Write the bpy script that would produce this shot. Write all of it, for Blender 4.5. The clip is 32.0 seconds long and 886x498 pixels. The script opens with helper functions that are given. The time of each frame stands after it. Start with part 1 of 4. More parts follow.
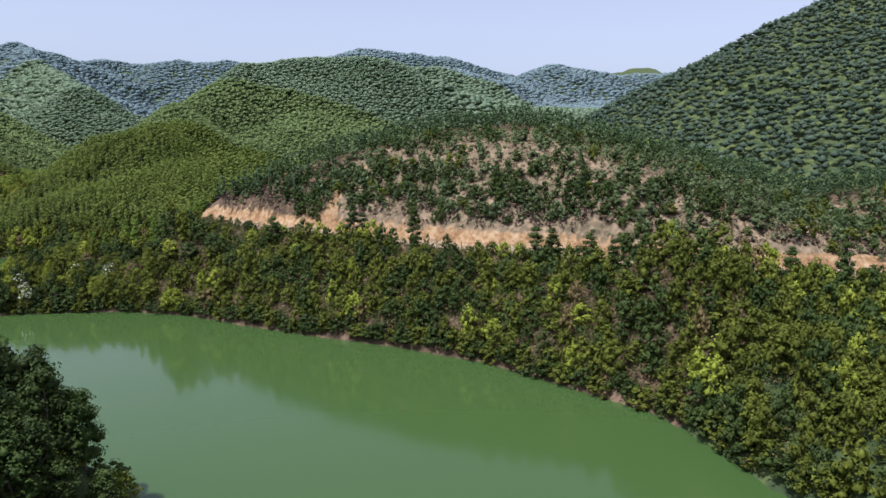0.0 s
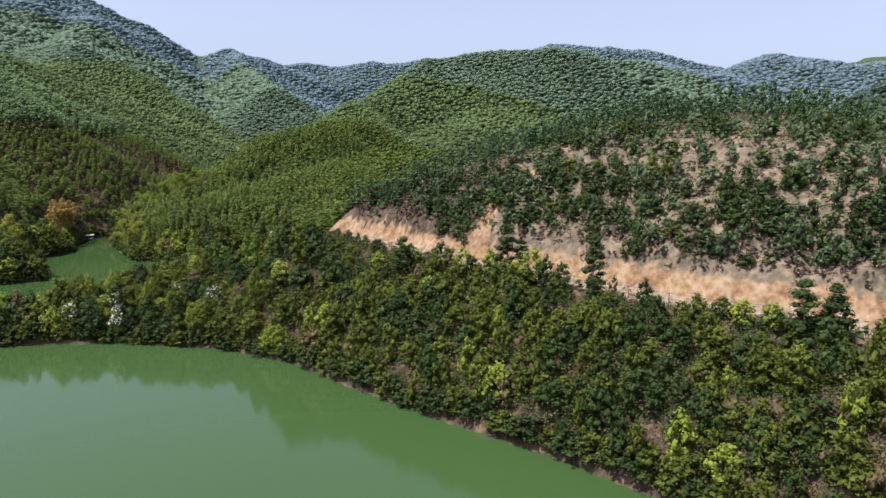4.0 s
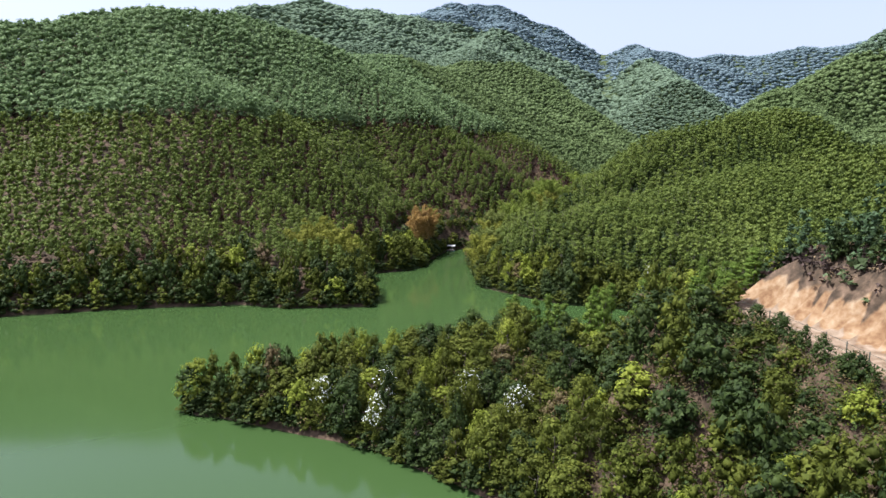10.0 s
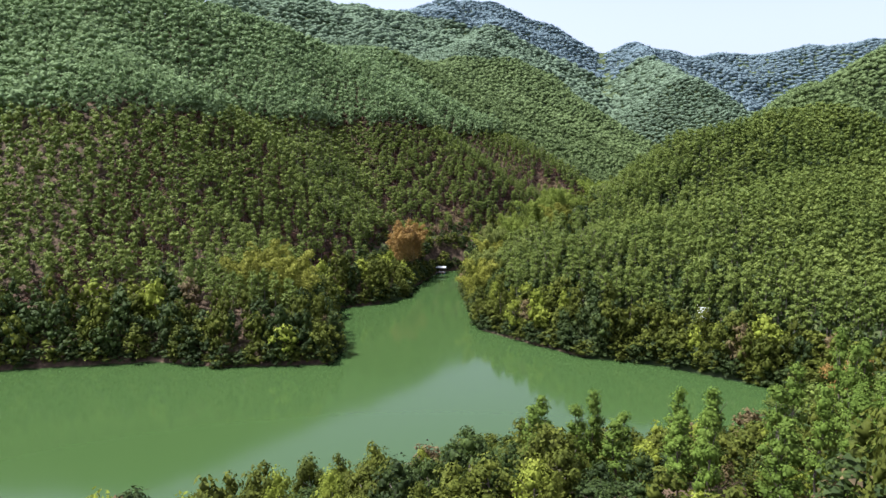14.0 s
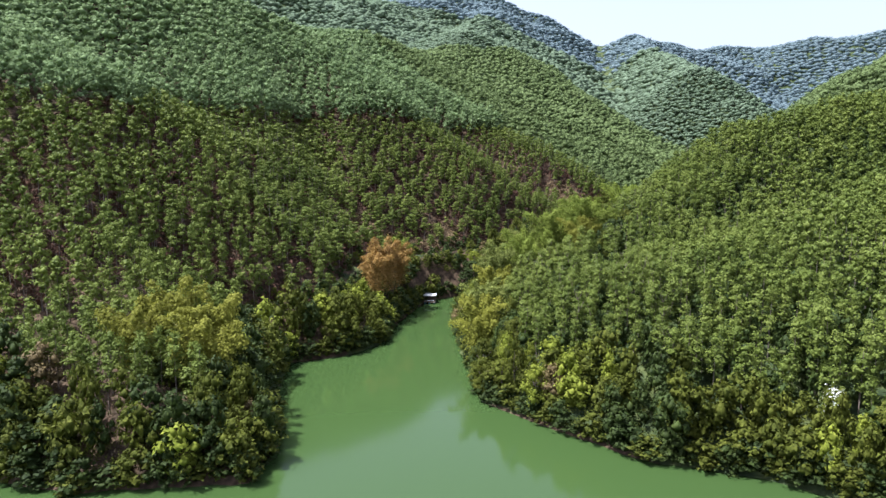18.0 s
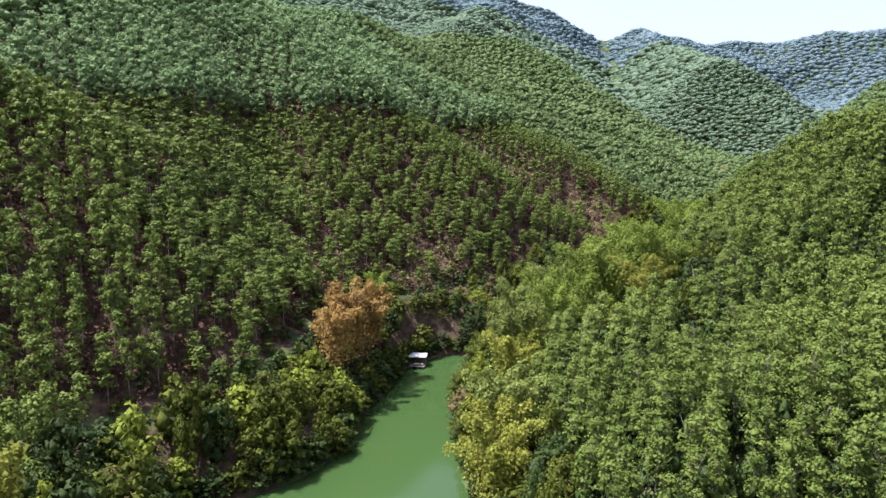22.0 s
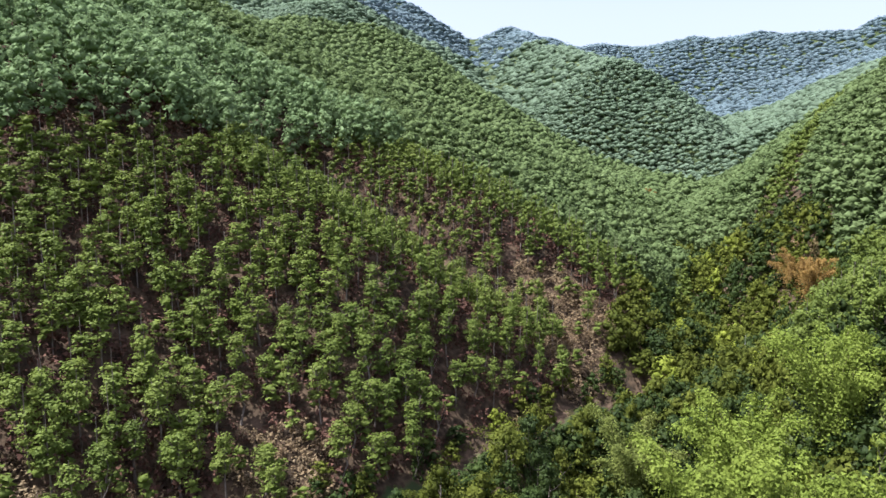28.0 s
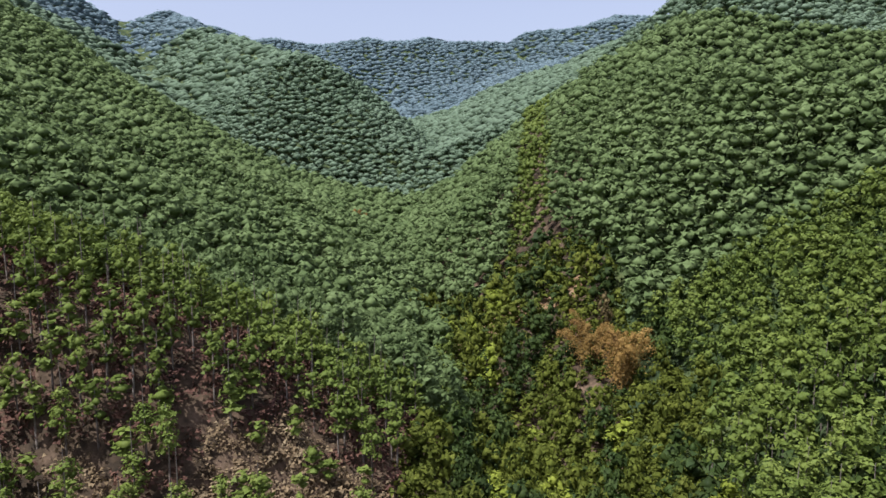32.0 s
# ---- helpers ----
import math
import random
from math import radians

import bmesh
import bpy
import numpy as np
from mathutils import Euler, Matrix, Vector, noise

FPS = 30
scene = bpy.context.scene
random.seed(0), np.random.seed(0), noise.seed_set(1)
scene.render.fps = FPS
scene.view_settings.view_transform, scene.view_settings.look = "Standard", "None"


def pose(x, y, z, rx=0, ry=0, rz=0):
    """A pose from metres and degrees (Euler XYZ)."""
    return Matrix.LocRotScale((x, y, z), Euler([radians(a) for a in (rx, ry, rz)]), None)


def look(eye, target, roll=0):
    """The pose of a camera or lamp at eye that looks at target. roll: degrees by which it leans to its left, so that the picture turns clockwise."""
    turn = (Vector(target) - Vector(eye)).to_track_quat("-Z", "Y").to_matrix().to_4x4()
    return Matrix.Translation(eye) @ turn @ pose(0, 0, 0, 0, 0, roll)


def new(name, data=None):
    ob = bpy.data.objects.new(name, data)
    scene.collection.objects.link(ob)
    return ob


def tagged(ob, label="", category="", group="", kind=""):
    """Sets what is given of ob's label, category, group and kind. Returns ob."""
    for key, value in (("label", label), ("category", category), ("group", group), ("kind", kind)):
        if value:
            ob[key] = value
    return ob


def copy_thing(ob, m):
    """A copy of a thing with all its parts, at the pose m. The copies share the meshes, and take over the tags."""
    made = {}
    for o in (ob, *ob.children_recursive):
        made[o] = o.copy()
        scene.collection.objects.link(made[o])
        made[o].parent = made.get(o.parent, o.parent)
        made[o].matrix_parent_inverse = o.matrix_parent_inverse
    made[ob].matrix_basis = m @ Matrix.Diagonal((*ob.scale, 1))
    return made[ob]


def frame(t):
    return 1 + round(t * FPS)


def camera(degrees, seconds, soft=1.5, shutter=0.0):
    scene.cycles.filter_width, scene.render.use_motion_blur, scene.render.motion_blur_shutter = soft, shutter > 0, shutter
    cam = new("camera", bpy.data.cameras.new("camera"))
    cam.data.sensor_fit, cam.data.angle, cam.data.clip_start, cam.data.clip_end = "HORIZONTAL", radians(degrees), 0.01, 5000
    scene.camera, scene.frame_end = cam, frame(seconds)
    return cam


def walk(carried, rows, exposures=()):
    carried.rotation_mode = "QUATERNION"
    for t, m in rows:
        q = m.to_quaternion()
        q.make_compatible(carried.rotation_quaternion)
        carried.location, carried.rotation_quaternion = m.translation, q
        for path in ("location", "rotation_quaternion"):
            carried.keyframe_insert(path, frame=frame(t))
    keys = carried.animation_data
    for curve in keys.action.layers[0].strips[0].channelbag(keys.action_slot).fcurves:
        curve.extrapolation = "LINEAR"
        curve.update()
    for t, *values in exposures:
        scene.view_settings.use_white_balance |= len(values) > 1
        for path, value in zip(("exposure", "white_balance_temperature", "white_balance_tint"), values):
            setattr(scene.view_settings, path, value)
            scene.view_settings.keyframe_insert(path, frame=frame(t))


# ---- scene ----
cam = camera(65.5, 32.0)
METRES, EYE, TILT, LEAN, TURN = 380.0, 36.5, -8.0, 0.0, 0.0
ROWS = [
    (0.0, 0.0, 0.0, 0.0, 0.0, 0.0, 0.0),
    (0.5, 0.0007, 0.016, 0.0021, 1.27, -0.01, -0.22),
    (1.0, 0.0011, 0.0317, 0.0045, 2.65, -0.01, -0.48),
    (1.5, 0.0012, 0.0474, 0.0067, 4.06, 0.03, -0.76),
    (2.0, 0.0011, 0.063, 0.0088, 5.58, 0.03, -1.05),
    (2.5, 0.0006, 0.0785, 0.0108, 7.15, 0.01, -1.33),
    (4.5, -0.0054, 0.1372, 0.0187, 18.56, -0.41, -2.9),
    (5.0, -0.0085, 0.151, 0.0207, 21.65, -0.57, -3.33),
    (5.5, -0.0122, 0.1648, 0.0226, 24.67, -0.78, -3.71),
    (6.0, -0.0167, 0.1784, 0.0246, 27.88, -1.05, -4.08),
    (6.5, -0.0219, 0.1917, 0.0263, 31.11, -1.29, -4.46),
    (7.0, -0.0279, 0.2047, 0.0281, 34.54, -1.56, -4.85),
    (7.5, -0.0345, 0.2176, 0.0299, 37.83, -1.81, -5.21),
    (8.0, -0.042, 0.2298, 0.0316, 41.54, -2.12, -5.6),
    (8.5, -0.05, 0.2418, 0.0331, 44.47, -2.35, -5.91),
    (9.0, -0.0589, 0.2533, 0.0346, 45.98, -2.48, -6.1),
    (9.5, -0.0684, 0.2644, 0.0364, 47.22, -2.61, -6.23),
    (10.0, -0.0786, 0.2753, 0.0385, 47.46, -2.63, -6.28),
    (10.5, -0.0887, 0.2857, 0.0405, 47.44, -2.59, -6.27),
    (11.0, -0.0987, 0.2958, 0.0417, 47.37, -2.52, -6.27),
    (11.5, -0.1087, 0.3053, 0.0429, 47.3, -2.47, -6.28),
    (12.0, -0.1184, 0.3145, 0.0444, 47.23, -2.43, -6.26),
    (12.5, -0.1282, 0.3236, 0.0457, 47.15, -2.38, -6.22),
    (13.0, -0.1381, 0.3328, 0.0472, 47.06, -2.36, -6.19),
    (13.5, -0.1473, 0.3414, 0.0486, 46.96, -2.35, -6.16),
    (14.0, -0.1574, 0.3509, 0.05, 46.85, -2.36, -6.11),
    (14.5, -0.1675, 0.3604, 0.0512, 46.74, -2.33, -6.06),
    (16.5, -0.2096, 0.3999, 0.0568, 46.38, -2.35, -5.91),
    (17.0, -0.2204, 0.4102, 0.0581, 46.31, -2.36, -5.85),
    (17.5, -0.2312, 0.4206, 0.0594, 46.23, -2.34, -5.84),
    (18.0, -0.2424, 0.4311, 0.0608, 46.14, -2.36, -5.81),
    (18.5, -0.2537, 0.4417, 0.0623, 46.09, -2.34, -5.8),
    (19.0, -0.265, 0.4522, 0.0641, 46.03, -2.32, -5.81),
    (19.5, -0.2764, 0.463, 0.0657, 45.98, -2.28, -5.83),
    (20.0, -0.2881, 0.4741, 0.0676, 45.94, -2.28, -5.82),
    (20.5, -0.3, 0.4854, 0.0692, 45.84, -2.27, -5.8),
    (21.0, -0.3118, 0.4973, 0.0707, 45.84, -2.24, -5.71),
    (21.5, -0.3238, 0.5089, 0.0725, 45.77, -2.22, -5.73),
    (22.0, -0.3359, 0.5205, 0.0745, 45.73, -2.22, -5.7),
    (22.5, -0.348, 0.5323, 0.0768, 45.75, -2.21, -5.68),
    (23.0, -0.3605, 0.544, 0.0795, 45.77, -2.22, -5.68),
    (23.5, -0.3728, 0.5557, 0.0825, 45.78, -2.25, -5.65),
    (24.0, -0.3853, 0.5674, 0.0856, 45.76, -2.25, -5.63),
    (24.5, -0.3976, 0.579, 0.089, 45.76, -2.28, -5.6),
    (26.5, -0.4465, 0.625, 0.1019, 41.81, -1.71, -5.1),
    (27.0, -0.4589, 0.6368, 0.1053, 39.5, -1.52, -4.88),
    (27.5, -0.471, 0.6491, 0.1087, 37.06, -1.36, -4.61),
    (28.0, -0.4824, 0.6618, 0.1119, 34.16, -1.12, -4.22),
    (28.5, -0.4935, 0.6749, 0.1152, 30.53, -0.88, -3.72),
    (29.0, -0.5037, 0.6884, 0.1186, 26.67, -0.66, -3.19),
    (29.5, -0.5134, 0.702, 0.1223, 23.11, -0.52, -2.78),
    (30.0, -0.5221, 0.7163, 0.126, 19.66, -0.43, -2.33),
    (30.5, -0.53, 0.7312, 0.1298, 16.03, -0.33, -1.88),
    (31.0, -0.537, 0.7463, 0.1337, 12.34, -0.22, -1.46),
    (31.5, -0.5427, 0.7618, 0.1375, 9.56, -0.15, -1.11),
    (32.0, -0.5475, 0.7773, 0.1411, 7.98, -0.1, -0.91),
]
walk(cam, [(t, pose(0, 0, EYE, TILT, LEAN, TURN) @ pose(METRES * x, METRES * y, METRES * z, 90 + pitch, roll, yaw)) for t, x, y, z, yaw, pitch, roll in ROWS], exposures=[(0.0, 0.7, 5600, 11), (5.0, 0.8, 5600, 11), (8.0, 0.95, 5600, 11), (13.0, 1.16, 5600, 11), (22.0, 1.35, 5600, 11), (27.0, 1.3, 5600, 11), (30.0, 0.95, 5600, 11), (32.0, 0.65, 5600, 11)])

# ---- light ----
SUN_AZ, SUN_EL = radians(226), radians(64)          # compass bearing of the sun from +y, clockwise; height
world = bpy.data.worlds.new("sky")
scene.world = world
world.use_nodes = True
wn = world.node_tree.nodes
sky = wn.new("ShaderNodeTexSky")
sky.sky_type = "NISHITA"
sky.sun_disc = False
sky.sun_elevation, sky.sun_rotation = SUN_EL, SUN_AZ
sky.air_density, sky.dust_density, sky.ozone_density = 1.0, 2.6, 0.6
haze = wn.new("ShaderNodeHueSaturation")            # a milky, hazy sky
haze.inputs["Saturation"].default_value, haze.inputs["Value"].default_value = 0.4, 0.72
world.node_tree.links.new(sky.outputs["Color"], haze.inputs["Color"])
tone = wn.new("ShaderNodeMix")                       # slightly lavender
tone.data_type, tone.blend_type = "RGBA", "MULTIPLY"
tone.inputs["Factor"].default_value, tone.inputs["B"].default_value = 1.0, (1.0, 0.955, 1.02, 1)
world.node_tree.links.new(haze.outputs["Color"], tone.inputs["A"])
world.node_tree.links.new(tone.outputs["Result"], wn["Background"].inputs["Color"])
wn["Background"].inputs["Strength"].default_value = 0.15
sun_data = bpy.data.lights.new("sun", "SUN")
sun_data.energy, sun_data.angle, sun_data.color = 4.0, radians(0.6), (1.0, 0.95, 0.86)
sun = new("sun", sun_data)
SUN_DIR = Vector((math.sin(SUN_AZ) * math.cos(SUN_EL), math.cos(SUN_AZ) * math.cos(SUN_EL), math.sin(SUN_EL)))
sun.matrix_world = look(SUN_DIR * 300, (0, 0, 0))

# ---- materials ----


def ramp_material(name, dark, mid, light, size, rough=0.85, bump=0.3, fine=6.0, specular=0.3, per_piece=0.0, soft=0.0):
    """A rough natural surface: three colours mixed by noise at two sizes (metres), with fine relief.
    per_piece: how far single pieces differ in brightness. soft: share of light that shines through (leaves)."""
    m = bpy.data.materials.new(name)
    m.use_nodes = True
    n, l = m.node_tree.nodes, m.node_tree.links
    bsdf = n["Principled BSDF"]
    geo = n.new("ShaderNodeNewGeometry")
    big, small = n.new("ShaderNodeTexNoise"), n.new("ShaderNodeTexNoise")
    for tex, s, d in ((big, size, 3), (small, size / fine, 4)):
        tex.inputs["Scale"].default_value = 1 / s
        tex.inputs["Detail"].default_value = d
        l.new(geo.outputs["Position"], tex.inputs["Vector"])
    mix = n.new("ShaderNodeMath")
    mix.operation = "MULTIPLY_ADD"
    l.new(small.outputs["Fac"], mix.inputs[0])
    mix.inputs[1].default_value = 0.55
    half = n.new("ShaderNodeMath")
    half.operation = "MULTIPLY"
    l.new(big.outputs["Fac"], half.inputs[0])
    half.inputs[1].default_value = 0.45
    l.new(half.outputs[0], mix.inputs[2])
    ramp = n.new("ShaderNodeValToRGB")
    ramp.color_ramp.elements[0].position, ramp.color_ramp.elements[0].color = 0.34, (*dark, 1)
    ramp.color_ramp.elements[1].position, ramp.color_ramp.elements[1].color = 0.66, (*light, 1)
    ramp.color_ramp.elements.new(0.5).color = (*mid, 1)
    l.new(mix.outputs[0], ramp.inputs["Fac"])
    colour = ramp.outputs["Color"]
    if per_piece:
        info = n.new("ShaderNodeObjectInfo")
        add = n.new("ShaderNodeMath")
        add.operation = "ADD"
        l.new(info.outputs["Random"], add.inputs[0])
        l.new(geo.outputs["Random Per Island"], add.inputs[1])
        span = n.new("ShaderNodeMapRange")
        span.inputs["From Max"].default_value = 2.0
        span.inputs["To Min"].default_value, span.inputs["To Max"].default_value = 1 - per_piece, 1 + per_piece
        l.new(add.outputs[0], span.inputs["Value"])
        hsv = n.new("ShaderNodeHueSaturation")
        l.new(span.outputs["Result"], hsv.inputs["Value"])
        l.new(colour, hsv.inputs["Color"])
        colour = hsv.outputs["Color"]
    l.new(colour, bsdf.inputs["Base Color"])
    bsdf.inputs["Roughness"].default_value = rough
    bsdf.inputs["Specular IOR Level"].default_value = specular
    if bump:
        b = n.new("ShaderNodeBump")
        b.inputs["Strength"].default_value = bump
        b.inputs["Distance"].default_value = size / fine * 0.6
        l.new(small.outputs["Fac"], b.inputs["Height"])
        l.new(b.outputs["Normal"], bsdf.inputs["Normal"])
    if soft:
        tr = n.new("ShaderNodeBsdfTranslucent")
        l.new(colour, tr.inputs["Color"])
        ms = n.new("ShaderNodeMixShader")
        ms.inputs[0].default_value = soft
        l.new(bsdf.outputs[0], ms.inputs[1])
        l.new(tr.outputs[0], ms.inputs[2])
        l.new(ms.outputs[0], n["Material Output"].inputs["Surface"])
    return m




def ground_material():
    """Leaf litter, with cleared soil, sandy cut, road and far turf where the ground carries those marks."""
    m = bpy.data.materials.new("hill_ground")
    m.use_nodes = True
    n, l = m.node_tree.nodes, m.node_tree.links
    bsdf = n["Principled BSDF"]
    geo = n.new("ShaderNodeNewGeometry")

    def noise_of(size, detail=4):
        tex = n.new("ShaderNodeTexNoise")
        tex.inputs["Scale"].default_value, tex.inputs["Detail"].default_value = 1 / size, detail
        l.new(geo.outputs["Position"], tex.inputs["Vector"])
        return tex.outputs["Fac"]

    def ramp_of(fac, *colours):
        r = n.new("ShaderNodeValToRGB")
        r.color_ramp.elements[0].position, r.color_ramp.elements[0].color = 0.36, (*colours[0], 1)
        r.color_ramp.elements[1].position, r.color_ramp.elements[1].color = 0.64, (*colours[2], 1)
        r.color_ramp.elements.new(0.5).color = (*colours[1], 1)
        l.new(fac, r.inputs["Fac"])
        return r.outputs["Color"]

    small, mid, big = noise_of(0.9, 6), noise_of(3.0, 5), noise_of(12, 3)
    both = n.new("ShaderNodeMix")
    both.inputs["Factor"].default_value = 0.55
    l.new(mid, both.inputs["A"])
    l.new(small, both.inputs["B"])
    both = both.outputs["Result"]
    colour = ramp_of(both, (0.03, 0.022, 0.014), (0.075, 0.05, 0.03), (0.16, 0.105, 0.066))
    layers = [("bare", ramp_of(both, (0.075, 0.06, 0.036), (0.15, 0.11, 0.068), (0.25, 0.18, 0.115)), big),
              ("sand", ramp_of(both, (0.14, 0.07, 0.03), (0.25, 0.15, 0.075), (0.34, 0.245, 0.145)), mid),
              ("road", ramp_of(small, (0.16, 0.105, 0.064), (0.22, 0.155, 0.10), (0.29, 0.215, 0.145)), small),
              ("turf", ramp_of(mid, (0.03, 0.045, 0.018), (0.05, 0.068, 0.024), (0.09, 0.105, 0.035)), small)]
    for name, layer, jitter in layers:
        mark = n.new("ShaderNodeAttribute")
        mark.attribute_name = name
        add = n.new("ShaderNodeMath")
        add.operation = "MULTIPLY_ADD"
        l.new(jitter, add.inputs[0])
        add.inputs[1].default_value = 0.7
        l.new(mark.outputs["Fac"], add.inputs[2])
        step = n.new("ShaderNodeMapRange")
        step.inputs["From Min"].default_value, step.inputs["From Max"].default_value = 0.78, 0.92
        l.new(add.outputs[0], step.inputs["Value"])
        mix = n.new("ShaderNodeMix")
        mix.data_type = "RGBA"
        l.new(step.outputs["Result"], mix.inputs["Factor"])
        l.new(colour, mix.inputs["A"])
        l.new(layer, mix.inputs["B"])
        colour = mix.outputs["Result"]
    l.new(colour, bsdf.inputs["Base Color"])
    bsdf.inputs["Roughness"].default_value = 0.92
    bsdf.inputs["Specular IOR Level"].default_value = 0.2
    b = n.new("ShaderNodeBump")
    b.inputs["Strength"].default_value, b.inputs["Distance"].default_value = 0.8, 0.5
    l.new(mid, b.inputs["Height"])
    b2 = n.new("ShaderNodeBump")
    b2.inputs["Strength"].default_value, b2.inputs["Distance"].default_value = 0.6, 0.15
    l.new(small, b2.inputs["Height"])
    l.new(b.outputs["Normal"], b2.inputs["Normal"])
    l.new(b2.outputs["Normal"], bsdf.inputs["Normal"])
    return m


GROUND = ground_material()
EUC = ramp_material("eucalyptus_leaves", (0.088, 0.121, 0.022), (0.14, 0.177, 0.032), (0.197, 0.233, 0.048), 14, rough=0.6, specular=0.14, bump=0, per_piece=0.2, soft=0.28)
# haze mixed into the leaf colour: paler and bluer than the young trees
EUC_OLD_HAZED = ramp_material("hazed_old_eucalyptus_leaves", (0.145, 0.203, 0.085), (0.186, 0.25, 0.107), (0.23, 0.298, 0.134), 18, rough=0.7, specular=0.06, bump=0, per_piece=0.22, soft=0.35)
VALLEY_LEAF = ramp_material("valley_eucalyptus_leaves", (0.1, 0.138, 0.048), (0.14, 0.184, 0.066), (0.18, 0.228, 0.088), 18, rough=0.7, specular=0.08, bump=0, per_piece=0.22, soft=0.32)
# air haze painted into these two leaf colours, strongest on the mountains
HILL_HAZED = ramp_material("hazed_hill_leaves", (0.162, 0.218, 0.132), (0.192, 0.25, 0.156), (0.222, 0.284, 0.182), 40, rough=0.7, specular=0.05, bump=0, per_piece=0.16, soft=0.4)
MOUNTAIN_HAZED = ramp_material("hazed_mountain_leaves", (0.20, 0.262, 0.275), (0.235, 0.30, 0.315), (0.265, 0.33, 0.345), 70, rough=0.7, specular=0.05, bump=0, per_piece=0.1, soft=0.5)
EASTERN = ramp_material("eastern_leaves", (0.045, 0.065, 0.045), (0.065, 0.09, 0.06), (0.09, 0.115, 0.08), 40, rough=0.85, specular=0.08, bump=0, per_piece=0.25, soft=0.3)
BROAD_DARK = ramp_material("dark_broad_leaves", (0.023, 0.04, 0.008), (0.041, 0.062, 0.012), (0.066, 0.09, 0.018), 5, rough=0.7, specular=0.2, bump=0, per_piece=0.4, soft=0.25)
BROAD = ramp_material("broad_leaves", (0.053, 0.066, 0.009), (0.094, 0.108, 0.014), (0.148, 0.158, 0.023), 5, rough=0.75, specular=0.15, bump=0, per_piece=0.4, soft=0.3)
LIME = ramp_material("lime_leaves", (0.14, 0.165, 0.02), (0.20, 0.23, 0.028), (0.275, 0.295, 0.042), 4, rough=0.75, specular=0.15, bump=0, per_piece=0.3, soft=0.35)
RUSSET = ramp_material("russet_leaves", (0.085, 0.058, 0.022), (0.14, 0.10, 0.038), (0.20, 0.155, 0.06), 4, rough=0.7, bump=0, per_piece=0.35, soft=0.25)
SAGE = ramp_material("sage_leaves", (0.055, 0.078, 0.026), (0.085, 0.115, 0.04), (0.12, 0.15, 0.06), 4, rough=0.65, bump=0, per_piece=0.3, soft=0.25)
PINE = ramp_material("pine_needles", (0.035, 0.065, 0.02), (0.055, 0.092, 0.028), (0.085, 0.13, 0.04), 12, rough=0.65, bump=0, per_piece=0.3, soft=0.2)
SPIRE_LEAF = ramp_material("spire_leaves", (0.078, 0.122, 0.016), (0.12, 0.175, 0.024), (0.165, 0.222, 0.038), 5, rough=0.75, specular=0.15, bump=0, per_piece=0.3, soft=0.3)
BAMBOO = ramp_material("bamboo_leaves", (0.165, 0.17, 0.024), (0.235, 0.236, 0.034), (0.315, 0.31, 0.056), 5, rough=0.75, specular=0.15, bump=0, per_piece=0.3, soft=0.35)
BAMBOO_FRESH = ramp_material("fresh_bamboo_leaves", (0.13, 0.17, 0.025), (0.192, 0.238, 0.036), (0.258, 0.302, 0.054), 5, rough=0.75, specular=0.15, bump=0, per_piece=0.3, soft=0.35)
BAMBOO_DULL = ramp_material("dull_bamboo_leaves", (0.12, 0.145, 0.032), (0.18, 0.205, 0.045), (0.25, 0.27, 0.07), 5, rough=0.75, specular=0.15, bump=0, per_piece=0.3, soft=0.35)
DRY_BAMBOO = ramp_material("dry_bamboo_leaves", (0.20, 0.11, 0.028), (0.31, 0.185, 0.045), (0.41, 0.27, 0.075), 5, rough=0.7, bump=0, per_piece=0.3, soft=0.3)
DRY_BRUSH = ramp_material("dry_brush", (0.075, 0.035, 0.024), (0.135, 0.064, 0.042), (0.21, 0.115, 0.072), 6, rough=0.9, bump=0, per_piece=0.4, soft=0.1)
DARK_BRUSH = ramp_material("dark_dry_brush", (0.03, 0.018, 0.015), (0.06, 0.038, 0.03), (0.11, 0.075, 0.055), 4, rough=0.9, bump=0, per_piece=0.4, soft=0.1)
DRY_GRASS = ramp_material("dry_grass", (0.15, 0.10, 0.05), (0.245, 0.17, 0.09), (0.34, 0.255, 0.145), 5, rough=0.9, bump=0, per_piece=0.35, soft=0.2)
BLOSSOM = ramp_material("white_blossom", (0.62, 0.62, 0.52), (0.72, 0.72, 0.64), (0.8, 0.8, 0.74), 1, rough=0.7, bump=0, per_piece=0.1, soft=0.2)
BARK = ramp_material("pale_bark", (0.11, 0.085, 0.065), (0.19, 0.15, 0.12), (0.30, 0.255, 0.21), 3, bump=0.4)
PALE_STEM = ramp_material("dead_wood", (0.45, 0.42, 0.36), (0.56, 0.53, 0.47), (0.66, 0.63, 0.57), 2, bump=0.4)
CULM = ramp_material("bamboo_culm", (0.12, 0.12, 0.04), (0.2, 0.19, 0.07), (0.3, 0.27, 0.12), 2, rough=0.45, bump=0)
OLD_WOOD = ramp_material("old_wood", (0.08, 0.06, 0.045), (0.15, 0.115, 0.085), (0.24, 0.19, 0.15), 1, bump=0.4, per_piece=0.2)
PALE_SHEET = ramp_material("pale_sheet", (0.3, 0.28, 0.25), (0.52, 0.51, 0.49), (0.66, 0.66, 0.64), 1.2, rough=0.5, bump=0.1)
BLUE_DRUM = ramp_material("blue_drum", (0.04, 0.09, 0.16), (0.06, 0.14, 0.24), (0.10, 0.19, 0.30), 1, rough=0.5, bump=0.1)
FENCE_PAINT = ramp_material("fence_paint", (0.03, 0.04, 0.03), (0.05, 0.06, 0.045), (0.09, 0.08, 0.06), 0.6, rough=0.6, bump=0.1)


